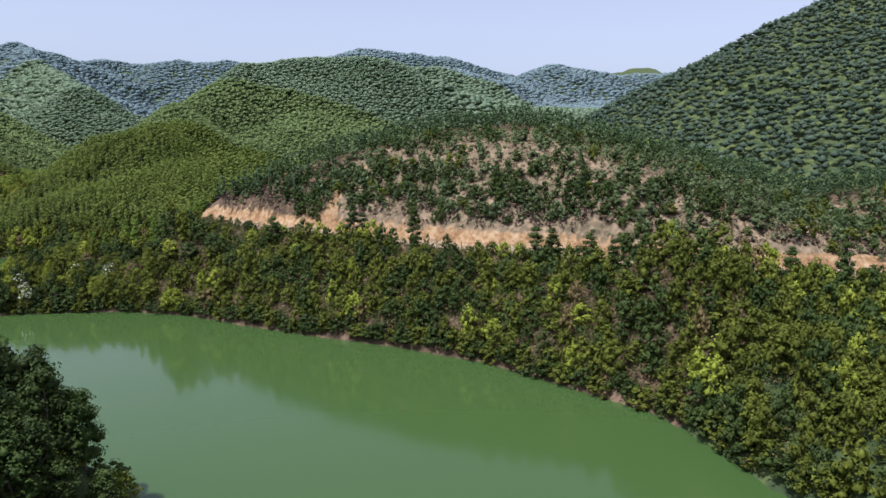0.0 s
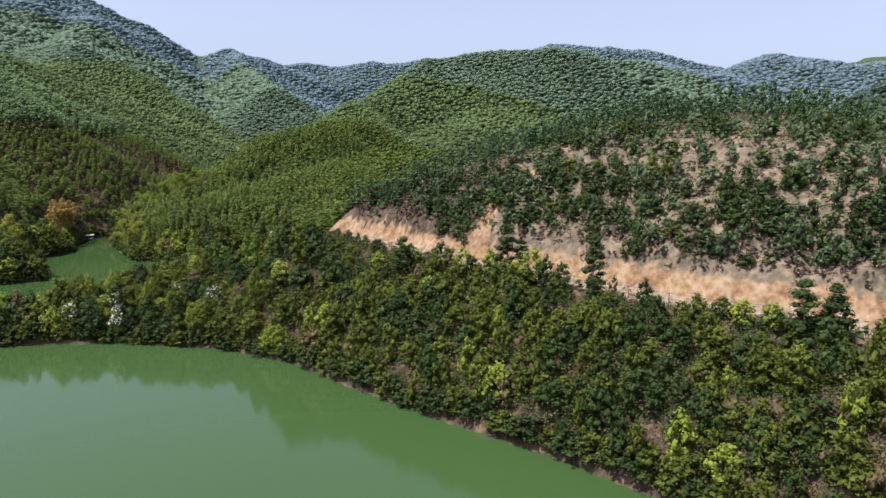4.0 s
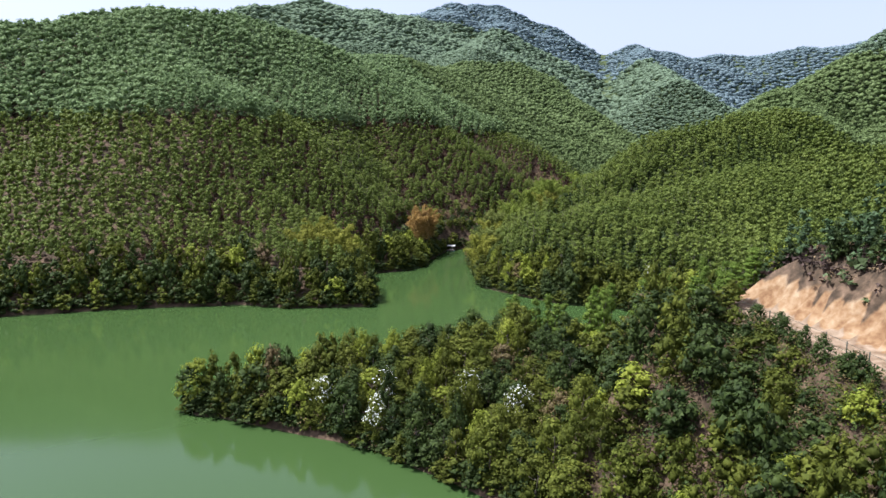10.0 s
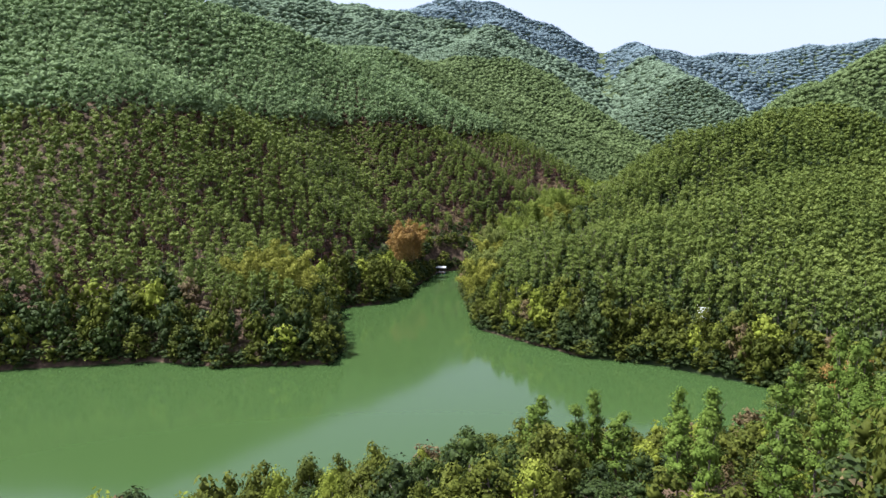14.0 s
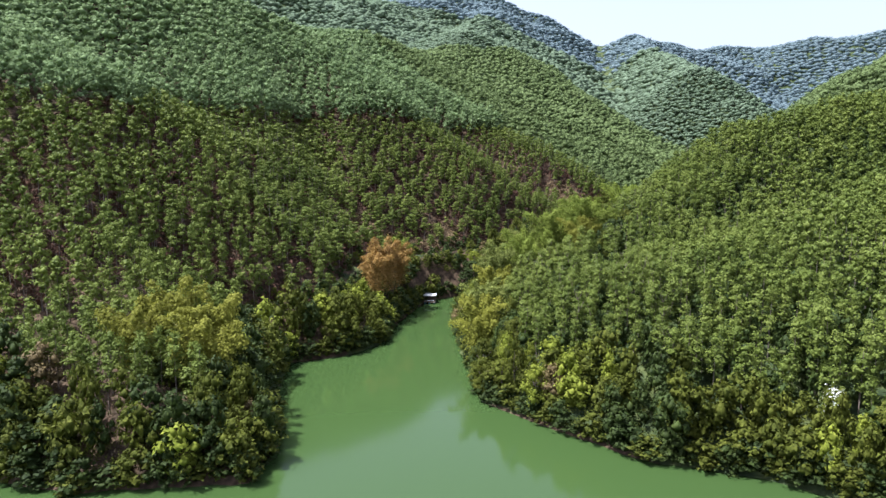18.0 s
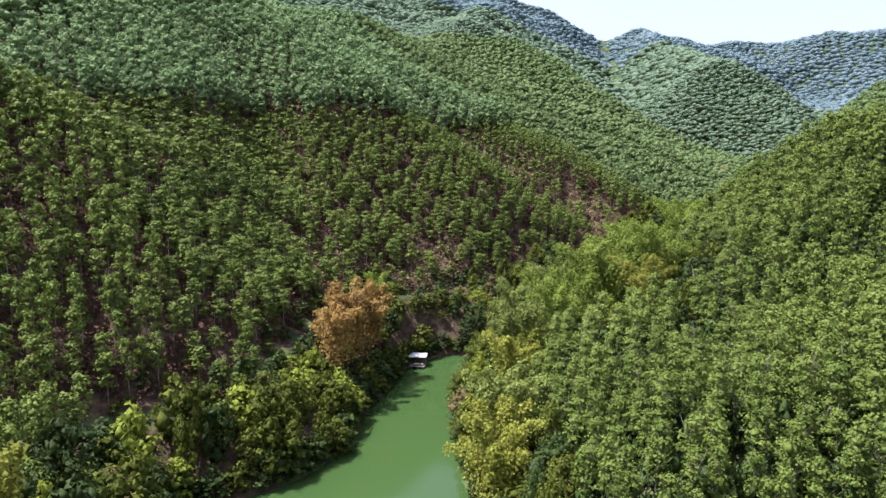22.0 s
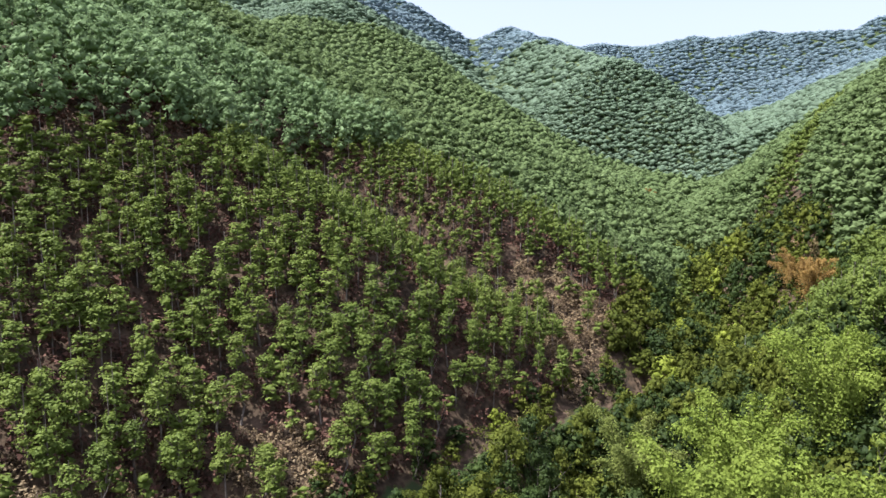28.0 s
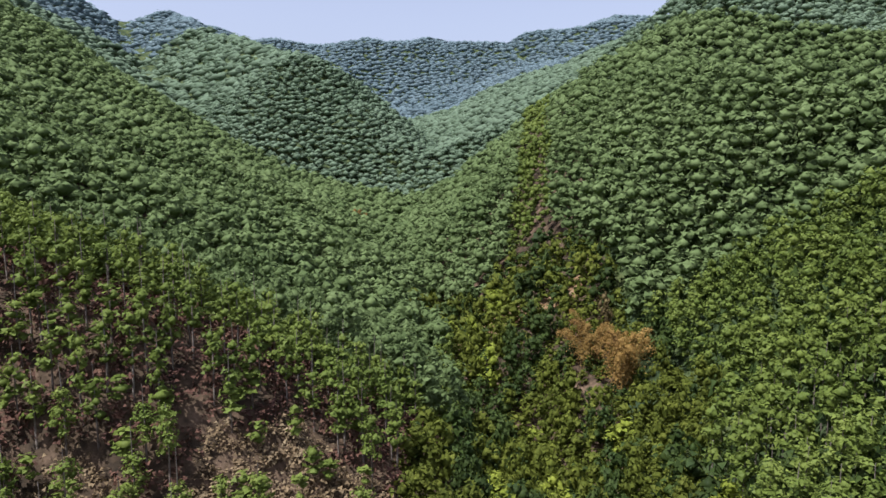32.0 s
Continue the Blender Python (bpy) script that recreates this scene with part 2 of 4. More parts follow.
def water_material():
    m = bpy.data.materials.new("green_water")
    m.use_nodes = True
    n, l = m.node_tree.nodes, m.node_tree.links
    bsdf = n["Principled BSDF"]
    bsdf.inputs["Base Color"].default_value = (0.042, 0.075, 0.021, 1)
    bsdf.inputs["Roughness"].default_value = 0.09
    bsdf.inputs["IOR"].default_value = 1.33
    geo, tex, b = n.new("ShaderNodeNewGeometry"), n.new("ShaderNodeTexNoise"), n.new("ShaderNodeBump")
    tex.inputs["Scale"].default_value, tex.inputs["Detail"].default_value = 0.7, 5
    l.new(geo.outputs["Position"], tex.inputs["Vector"])
    l.new(tex.outputs["Fac"], b.inputs["Height"])
    b.inputs["Strength"].default_value, b.inputs["Distance"].default_value = 0.07, 0.05
    l.new(b.outputs["Normal"], bsdf.inputs["Normal"])
    return m


WATER = water_material()

# ---- the plan: shore, ridges, valley, road ----
SHORE = [(37, 69), (33, 85), (30, 93), (19, 105), (7, 117), (-9, 127), (-25, 134), (-42, 143), (-57, 152), (-75, 156),
         (-98, 153), (-113, 146), (-123, 141), (-124, 146), (-119, 161), (-111, 178), (-105, 194), (-97, 210), (-88, 227),
         (-84, 242), (-100, 246), (-120, 243), (-133, 237), (-150, 237), (-160, 238), (-168, 245), (-180, 254), (-196, 268), (-211, 290),
         (-217, 288), (-218, 279), (-211, 268), (-204, 257), (-195, 247), (-193, 238), (-196, 226), (-182, 215),
         (-166, 207), (-160, 200), (-171, 185), (-182, 178)]
SHORE_WEST = [(-191, 163), (-197, 152), (-206, 130), (-212, 100), (-190, 60), (-120, 45), (-70, 62), (-46, 69),
              (-33, 70), (-29, 60), (-34, 40), (-45, 0), (-40, -70), (40, -75), (55, -20), (48, 30)]
RIDGES = [
    # slope, rounding, (x, y, height) along the crest
    (0.85, 12, [(-168, 252, 6), (-168, 296, 20), (-165, 339, 35), (-143, 392, 47), (-162, 433, 54), (-181, 480, 60),
                (-162, 523, 84), (-148, 554, 103), (-127, 563, 109), (-101, 566, 110), (-66, 573, 109), (-39, 583, 104), (-11, 591, 92), (28, 600, 76), (90, 640, 52)]),
    (0.80, 8, [(-148, 366, 42), (-170, 386, 27), (-184, 393, 15), (-192, 396, 8)]),
    (0.85, 8, [(-162, 433, 53), (-180, 430, 36), (-196, 416, 29), (-207, 413, 24), (-214, 411, 12)]),
    (0.40, 14, [(-142, 258, 12), (-125, 330, 24), (-110, 434, 38), (-92, 510, 62), (-90, 566, 104)]),
    (0.36, 16, [(-85, 186, 2), (-68, 187, 9), (-56, 187, 15), (-45, 188, 22), (-27, 192, 33), (-9, 194, 40), (8, 193, 44.5), (18, 192, 45), (26, 190, 42.5), (42, 181, 31), (57, 179, 22),
                (74, 173, 22), (108, 168, 27), (220, 160, 30)]),
    (0.50, 6, [(-46, 187, 20), (-25, 174, 20.5), (-12, 168, 21), (5, 160, 21.5), (25, 152, 20.5), (45, 142, 19.5), (65, 138, 19), (110, 134, 18)]),
    (0.40, 6, [(-121, 145, 1.5), (-107, 160, 4), (-85, 174, 6.5), (-72, 180, 9), (-62, 182, 14)]),
    (0.55, 16, [(60, 400, 34), (95, 398, 42), (135, 392, 57), (174, 406, 84), (213, 411, 111), (330, 440, 165), (450, 440, 175), (700, 420, 175)]),
    (0.85, 18, [(-380, 40, 66), (-360, 130, 74), (-353, 178, 80), (-347, 217, 89), (-343, 250, 89), (-338, 285, 83), (-321, 314, 74)]),
    (0.60, 16, [(-338, 285, 81), (-370, 390, 80), (-400, 450, 90), (-450, 520, 116), (-540, 640, 150), (-640, 740, 195), (-720, 814, 236)]),
    (0.80, 8, [(-335, 298, 74), (-305, 304, 65), (-275, 308, 50), (-252, 315, 37), (-232, 324, 19), (-223, 331, 8)]),
    (0.70, 10, [(-335, 205, 80), (-275, 203, 57), (-253, 215, 46), (-246, 243, 36), (-240, 255, 28), (-228, 265, 14)]),
    (0.75, 8, [(-330, 310, 70), (-300, 338, 57), (-272, 351, 45), (-249, 352, 36), (-238, 357, 29), (-230, 359, 22), (-222, 364, 9)]),
    (0.55, 10, [(-370, 388, 74), (-330, 388, 62), (-298, 400, 48), (-276, 423, 36), (-257, 438, 23), (-242, 446, 12)]),
    (0.50, 12, [(-400, 450, 84), (-330, 480, 55), (-285, 520, 30), (-268, 535, 22)]),
    (0.85, 10, [(-540, 904, 170), (-451, 787, 137), (-371, 684, 107), (-325, 627, 93), (-290, 601, 66), (-270, 586, 53), (-251, 569, 40), (-240, 560, 28)]),
    (0.54, 18, [(-900, 330, 125), (-700, 330, 128), (-650, 430, 165), (-640, 490, 183), (-660, 600, 190), (-720, 814, 236), (-660, 870, 172), (-600, 890, 152), (-545, 905, 172), (-520, 980, 165),
                (-494, 1061, 166), (-420, 1100, 172), (-330, 1120, 176), (-250, 1110, 172), (-170, 1085, 180), (-129, 1102, 195), (-60, 1108, 186),
                (0, 1110, 183), (60, 1110, 165), (105, 1110, 155)]),
    (0.45, 12, [(-150, 900, 140), (-91, 800, 140), (-40, 850, 135), (20, 900, 140)]),
    (0.42, 20, [(105, 1110, 150), (165, 1000, 162), (250, 1010, 148), (350, 1000, 150), (600, 1100, 170)]),
    (0.40, 30, [(300, 1500, 190), (420, 1550, 220), (560, 1600, 190)]),
]
HILL_CREST = RIDGES[4][2]
GULLIES = [
    # width, (x, y, depth) down the bed
    (11, [(-84, 160, 2), (-80, 176, 8), (-78, 190, 11), (-77, 202, 7), (-76, 212, 1)]),
    (10, [(-305, 290, 4), (-278, 284, 13), (-258, 276, 15), (-242, 275, 9), (-228, 276, 1)]),
    (8, [(-285, 330, 3), (-258, 333, 7), (-240, 338, 8), (-226, 343, 6), (-218, 345, 1)]),
    (9, [(-150, 405, 4), (-170, 404, 7), (-190, 404, 5), (-203, 404, 1)]),
]
VALLEY = [(-214, 286, 0.4), (-206, 330, 1.5), (-203, 375, 3), (-212, 410, 6), (-240, 470, 15), (-258, 560, 30), (-262, 690, 38), (-255, 900, 75)]
ROAD = [(-69, 188, 17.5), (-64, 186, 18), (-52, 178, 18), (-39, 168, 17.5), (-21, 158, 17), (-13, 153, 17), (-6, 149, 16.8), (6, 142, 16.5),
        (21, 137, 16.5), (32, 129, 16), (45, 124, 15.5), (60, 119, 15), (78, 119, 15), (110, 114, 14)]


TRACK = [(-204, 214, 7), (-206, 226, 7), (-208, 243, 8), (-214, 252, 9), (-221, 262, 10), (-226, 276, 10), (-225, 287, 10), (-224, 299, 10),
         (-219, 318, 10), (-215, 338, 10)]


def lattice(x, y, seed):
    """Smooth value noise on a unit lattice, -1 to 1."""
    xi, yi = np.floor(x), np.floor(y)
    fx, fy = x - xi, y - yi
    fx, fy = fx * fx * (3 - 2 * fx), fy * fy * (3 - 2 * fy)

    def corner(a, b):
        v = np.sin(a * 127.1 + b * 311.7 + seed * 74.7) * 43758.5453
        return v - np.floor(v)
    top = corner(xi, yi) * (1 - fx) + corner(xi + 1, yi) * fx
    low = corner(xi, yi + 1) * (1 - fx) + corner(xi + 1, yi + 1) * fx
    return 2 * (top * (1 - fy) + low * fy) - 1


def rough_noise(x, y, size, seed, octaves=4):
    out, amp = 0, 1.0
    for k in range(octaves):
        out = out + amp * lattice(x / size * 2 ** k, y / size * 2 ** k, seed + k * 17)
        amp *= 0.5
    return out


def along(line, x, y):
    """The nearest place on a line: distance, side (positive: left of its way) and the other values there."""
    best = np.full(x.shape, 1e9)
    side, z = np.zeros(x.shape), np.zeros(x.shape)
    for a, b in zip(line, line[1:]):
        dx, dy = b[0] - a[0], b[1] - a[1]
        u = np.clip(((x - a[0]) * dx + (y - a[1]) * dy) / (dx * dx + dy * dy), 0, 1)
        ex, ey = x - a[0] - u * dx, y - a[1] - u * dy
        d = np.hypot(ex, ey)
        near = d < best
        best = np.where(near, d, best)
        side = np.where(near, np.sign(dx * ey - dy * ex), side)
        if len(a) > 2:
            z = np.where(near, a[2] + u * (b[2] - a[2]), z)
    return best, side, z


def shore_distance(x, y):
    """Metres from the water's edge, positive on land."""
    ring = SHORE + SHORE_WEST
    d = along(ring + ring[:1], x, y)[0]
    inside = np.zeros(x.shape, bool)
    for (ax, ay), (bx, by) in zip(ring, ring[1:] + ring[:1]):
        if ay != by:
            inside ^= ((ay > y) != (by > y)) & (x < (bx - ax) * (y - ay) / (by - ay) + ax)
    return np.where(inside, -d, d)


def wild_height(x, y):
    """The land without water or road."""
    d, _, z = along(VALLEY, x, y)
    total = np.exp(np.clip((z + np.minimum(0.10 * d, 7)) / 2.5, -50, 120))
    for slope, rounding, line in RIDGES:
        top = np.full(x.shape, -1e3)
        for a, b in zip(line, line[1:]):
            dx, dy = b[0] - a[0], b[1] - a[1]
            u = np.clip(((x - a[0]) * dx + (y - a[1]) * dy) / (dx * dx + dy * dy), 0, 1)
            dist = np.hypot(x - a[0] - u * dx, y - a[1] - u * dy)
            top = np.maximum(top, a[2] + u * (b[2] - a[2]) - slope * (np.sqrt(dist * dist + rounding ** 2) - rounding))
        total = total + np.exp(np.clip(top / 2.5, -50, 120))
    h = 2.5 * np.log(total)
    away = np.clip((np.hypot(x + 120, y - 200) - 560) / 150, 0, 1)
    q = np.clip(h / 175, 0, 1)
    h = h - away * 80 * q * (1 - q) * np.abs(rough_noise(x, y, 150, 13, 2)) * (h > 0)
    for width, bed in GULLIES:
        d, _, deep = along(bed, x, y)
        h = h - deep * np.exp(-(d / width) ** 2)
    far = np.clip(h / 60, 0, 1)
    return h + far * (3.5 * rough_noise(x, y, 90, 3, 4) + 0.03 * h * rough_noise(x, y, 45, 9, 2))


def height(x, y):
    """The ground's height, with the water's bed and banks and the road cut into the hill."""
    s = shore_distance(x, y)
    bank = np.where((x > -70) & (y < 205), 1.2, np.where((x > -128) & (y < 225), 0.45, np.where(x < -185, 0.8, 0.62)))
    h = np.minimum(wild_height(x, y), 0.3 + bank * np.clip(s, 0, 24) + 0.95 * np.maximum(s - 24, 0) + 0.5 * lattice(x / 6, y / 6, 5))
    h = np.where(s > 0, np.maximum(h, 0.25 + 0.04 * np.minimum(s, 40)), np.maximum(-0.2 + 0.45 * s, -5))
    d, side, z = along(ROAD, x, y)
    n = d * side
    wobble = 1.3 * rough_noise(x, y, 9, 21, 3) + 0.8 * rough_noise(x, y, 3.2, 27, 2)
    inner = (x > -70) & (x < 112)
    cut = np.minimum(z + np.maximum(n - 2.4 - 0.6 * wobble, 0) * (1.9 + 0.35 * wobble), z + 5.0 + wobble + np.maximum(n - 5, 0) * 0.8)
    fill = z - np.maximum(-n - 3.0, 0) * 0.85
    hc = np.where(n > -3.0, np.where(n < 2.4 + 0.6 * wobble, z + 0.06 * n, np.minimum(h, cut)), h)
    hc = np.where((n <= -3.0) & (n > -14), np.minimum(np.maximum(h, np.minimum(fill - 1.5, 0.4 + 1.25 * s)), fill + 0.5), hc)
    h = np.where(inner & (n > -14) & (n < 34), h + (hc - h) * np.clip((x + 70) / 5, 0, 1), h)
    d, side, z = along(TRACK, x, y)
    bench = np.where(d < 1.7, z, np.where(side > 0, np.minimum(h, z + (d - 1.7) * 1.2), np.where(d < 7, np.maximum(np.minimum(h, z), z - (d - 1.7) * 0.9), h)))
    return np.where((d < 16) & (s > 2), bench, h)


def steps(stops):
    out = []
    for (a, gap), (b, _) in zip(stops, stops[1:]):
        out += list(np.arange(a, b - gap * 0.4, gap))
    return np.array(out + [stops[-1][0]])


GX = steps([(-4500, 250), (-1500, 60), (-900, 16), (-430, 4), (-260, 3.4), (-70, 1.5), (80, 6), (260, 14), (700, 60), (1500, 250), (4500, 0)])
GY = steps([(-4000, 250), (-500, 60), (-100, 8), (60, 1.6), (110, 1.4), (200, 3), (440, 5), (720, 12), (1200, 40), (2000, 200), (4700, 0)])


def grid_mesh(name, gx, gy, z, material_index, materials):
    me = bpy.data.meshes.new(name)
    nx, ny = len(gx), len(gy)
    X, Y = np.meshgrid(gx, gy)
    me.vertices.add(nx * ny)
    me.vertices.foreach_set("co", np.stack([X, Y, z], -1).astype(np.float32).ravel())
    i = (np.arange(ny - 1)[:, None] * nx + np.arange(nx - 1)[None]).ravel()
    quads = np.stack([i, i + 1, i + nx + 1, i + nx], -1).astype(np.int32)
    me.loops.add(quads.size)
    me.loops.foreach_set("vertex_index", quads.ravel())
    me.polygons.add(len(quads))
    me.polygons.foreach_set("loop_start", np.arange(0, quads.size, 4, dtype=np.int32))
    me.polygons.foreach_set("loop_total", np.full(len(quads), 4, np.int32))
    me.polygons.foreach_set("use_smooth", np.ones(len(quads), bool))
    for m in materials:
        me.materials.append(m)
    me.polygons.foreach_set("material_index", material_index.astype(np.int32).ravel())
    me.update()
    me.validate()
    return me


def bare_zone(x, y):
    """The cleared face of the near hill, above the road and below the pines: 1 inside."""
    d, side, _ = along(ROAD, x, y)
    crest = along(HILL_CREST, x, y)
    edge = 5 * rough_noise(x, y, 24, 31, 3)
    left = x - (-30 + 0.25 * (y - 150))
    return (side > 0) & (d > 2) & (crest[1] < 0) & (crest[0] > 11 + 0.4 * edge) & (left > edge) & (x < 140) & (y < 220)


GZX, GZY = np.meshgrid(GX, GY)
GZ = height(GZX, GZY)
ground = new("ground", grid_mesh("ground", GX, GY, GZ, np.zeros((len(GY) - 1, len(GX) - 1)), [GROUND]))
tagged(ground, "brown leaf-littered hills with a sandy road cut", "ground", kind="structure")
rd, rs, rz = along(ROAD, GZX, GZY)
rn = rd * rs
by_road = (GZX > -70) & (GZX < 112)
tops = np.clip(1.4 - np.abs(GZ - rz - 1.4) / 2.2, 0, 1)
marks = {
    "bare": bare_zone(GZX, GZY) * 1.0,
    "sand": np.clip(1.5 - along([(-29, 164), (-25, 172), (-21, 178)], GZX, GZY)[0] / 1.6, 0, 1) + np.clip(1.7 - along([(-224, 411), (-213, 410), (-203, 412)], GZX, GZY)[0] / 2.5, 0, 1) + by_road * (rn > 0.5) * (rn < 10) * tops * np.clip((7.5 - rn) / 3, 0, 1),
    "road": by_road * np.clip((2.7 - np.abs(rn)) / 0.8, 0, 1),
    "turf": np.maximum(np.clip(1.25 - along(TRACK, GZX, GZY)[0] / 1.5, 0, 1), ((np.hypot(GZX + 120, GZY - 180) > 380) | ((GZX > -60) & (GZY > 200)) | ((GZX > -198) & (GZY > 236)) | (GZY < 88)) * 1.0),
}
for mark_name, values in marks.items():
    layer = ground.data.attributes.new(mark_name, "FLOAT", "POINT")
    layer.data.foreach_set("value", values.astype(np.float32).ravel())

wx, wy = steps([(-260, 20), (120, 0)]), steps([(-120, 20), (310, 0)])
water = new("water", grid_mesh("water", wx, wy, np.zeros((len(wy), len(wx))), np.zeros((len(wy) - 1, len(wx) - 1)), [WATER]))
tagged(water, "still murky green reservoir water", "water", kind="structure")

# ---- plants: shapes ----
rng = np.random.default_rng(7)


def leaves(place, out, size, r, loose=0.5, up=0.25):
    """Small leaf sprays, one triangle each, at the given places, facing roughly the given ways."""
    n = len(place)
    out = out + r.normal(0, loose, out.shape) + np.array([0, 0, up])
    out /= np.linalg.norm(out, axis=1)[:, None]
    side = np.cross(out, r.normal(0, 1, out.shape))
    side /= np.linalg.norm(side, axis=1)[:, None]
    fore = np.cross(out, side)
    s = (size * r.uniform(0.65, 1.4, n))[:, None]
    v = np.stack([place - side * s * 0.8 - fore * s * 0.5, place + side * s * 0.8 - fore * s * 0.5, place + fore * s - out * s * 0.2], 1)
    return v.reshape(-1, 3), np.arange(n * 3).reshape(-1, 3)


def lumps(centre, radius, r, squash=0.9, ragged=0.16, faces=20):
    """A closed, uneven little body of eight or twenty faces round each centre."""
    g = (1 + 5 ** 0.5) / 2
    if faces == 20:
        base = np.array([(-1, g, 0), (1, g, 0), (-1, -g, 0), (1, -g, 0), (0, -1, g), (0, 1, g), (0, -1, -g), (0, 1, -g), (g, 0, -1), (g, 0, 1), (-g, 0, -1), (-g, 0, 1)], float)
    else:
        base = np.array([(1, 0, 0), (-1, 0, 0), (0, 1, 0), (0, -1, 0), (0, 0, 1), (0, 0, -1)], float)
    base /= np.linalg.norm(base[0])
    k, close = len(base), 1.2 if faces == 20 else 1.6
    d = np.linalg.norm(base[:, None] - base[None], axis=-1)
    tris = np.array([(i, j, m) for i in range(k) for j in range(i + 1, k) for m in range(j + 1, k) if max(d[i, j], d[j, m], d[i, m]) < close])
    out = np.einsum("ij,ij->i", np.cross(base[tris[:, 1]] - base[tris[:, 0]], base[tris[:, 2]] - base[tris[:, 0]]), base[tris].sum(1))
    tris[out < 0] = tris[out < 0][:, ::-1]
    n = len(centre)
    turn = r.uniform(0, 6.28, n)
    c, w = np.cos(turn)[:, None], np.sin(turn)[:, None]
    v = np.stack([base[None, :, 0] * c - base[None, :, 1] * w, base[None, :, 0] * w + base[None, :, 1] * c, np.repeat(base[None, :, 2], n, 0)], -1)
    v = v * (1 + r.normal(0, ragged, (n, k, 1))) * np.array([1, 1, squash]) * radius[:, None, None] + centre[:, None]
    return v.reshape(-1, 3), (tris[None] + (np.arange(n) * k)[:, None, None]).reshape(-1, 3)


def lobed(count, width, low, high, lean, lobes, lobe, size, seed, core=0.62, faces=20):
    """A crown of several rounded lobes on an egg shape from height low to high: a leafy skin on closed cores."""
    r = np.random.default_rng(seed)
    w = r.normal(0, 1, (lobes, 3))
    w /= np.linalg.norm(w, axis=1)[:, None]
    w[:, 2] = np.linspace(-0.9, 0.95, lobes) + r.normal(0, 0.08, lobes)
    flat = np.sqrt(np.clip(1 - w[:, 2] ** 2, 0.02, 1))
    turn = np.arange(lobes) * 2.4 + r.uniform(0, 1.2, lobes)
    t = (w[:, 2] + 1) / 2
    wide = width * flat * (1 - lean * np.clip(t - 0.3, 0, 1)) * r.uniform(0.65, 1.05, lobes)
    centre = np.stack([np.cos(turn) * wide, np.sin(turn) * wide, low + (high - low) * t], 1)
    which = r.integers(0, lobes, count)
    d = r.normal(0, 1, (count, 3))
    d /= np.linalg.norm(d, axis=1)[:, None]
    d[:, 2] = np.where(d[:, 2] < -0.35, -d[:, 2], d[:, 2])
    girth = lobe * r.uniform(0.75, 1.25, lobes)
    place = centre[which] + d * (girth[which] * r.uniform(0.62, 1.16, count))[:, None] * np.array([1, 1, 0.9])
    skin = leaves(place, d, size, r, 0.34)
    if not core:
        return skin
    return merged(skin, lumps(centre, girth * core, r, faces=faces))


def tube(line, radii, sides=5):
    """A tapered stem along a line of points."""
    line = np.array(line, float)
    a = np.arange(sides) * 2 * np.pi / sides
    v, f = [], []
    for k, (p, rad) in enumerate(zip(line, radii)):
        way = line[min(k + 1, len(line) - 1)] - line[max(k - 1, 0)]
        way /= np.linalg.norm(way)
        s = np.cross(way, (0.31, 0.95, 0.11))
        s /= np.linalg.norm(s)
        u = np.cross(way, s)
        v += [p + rad * (np.cos(q) * s + np.sin(q) * u) for q in a]
    for k in range(len(line) - 1):
        for j in range(sides):
            p, q = k * sides + j, k * sides + (j + 1) % sides
            f += [(p, q, q + sides), (p, q + sides, p + sides)]
    return np.array(v), np.array(f)


def merged(*pieces):
    V, Fc, base = [], [], 0
    for v, f in pieces:
        V.append(v)
        Fc.append(f + base)
        base += len(v)
    return np.concatenate(V), np.concatenate(Fc)


def stem(tall, thick, limbs, reach, seed, sides=4):
    """A trunk with rising limbs."""
    r = np.random.default_rng(seed)
    bend = r.normal(0, 0.03 * tall, (4, 2))
    bend[0] = 0
    zs = np.array([0, 0.35, 0.7, 1.0]) * tall
    pieces = [tube([(bend[k][0], bend[k][1], zs[k]) for k in range(4)], [thick, thick * 0.75, thick * 0.5, thick * 0.12], sides)]
    for k in range(limbs):
        q = r.uniform(0.35, 0.8)
        a, p = r.uniform(0, 6.28), np.array([np.interp(q * tall, zs, bend[:, 0]), np.interp(q * tall, zs, bend[:, 1]), q * tall])
        e = p + np.array([math.cos(a) * reach, math.sin(a) * reach, 0.22 * tall])
        pieces.append(tube([p, (p + e) / 2 + np.array([0, 0, -0.1]), e], [thick * 0.4, thick * 0.25, thick * 0.08], 3))
    return merged(*pieces)


def tri_mesh(name, v, f, material):
    me = bpy.data.meshes.new(name)
    me.vertices.add(len(v))
    me.vertices.foreach_set("co", v.astype(np.float32).ravel())
    me.loops.add(f.size)
    me.loops.foreach_set("vertex_index", f.astype(np.int32).ravel())
    me.polygons.add(len(f))
    me.polygons.foreach_set("loop_start", np.arange(0, f.size, 3, dtype=np.int32))
    me.polygons.foreach_set("loop_total", np.full(len(f), 3, np.int32))
    me.polygons.foreach_set("use_smooth", np.ones(len(f), bool))
    me.materials.append(material)
    me.update()
    return me


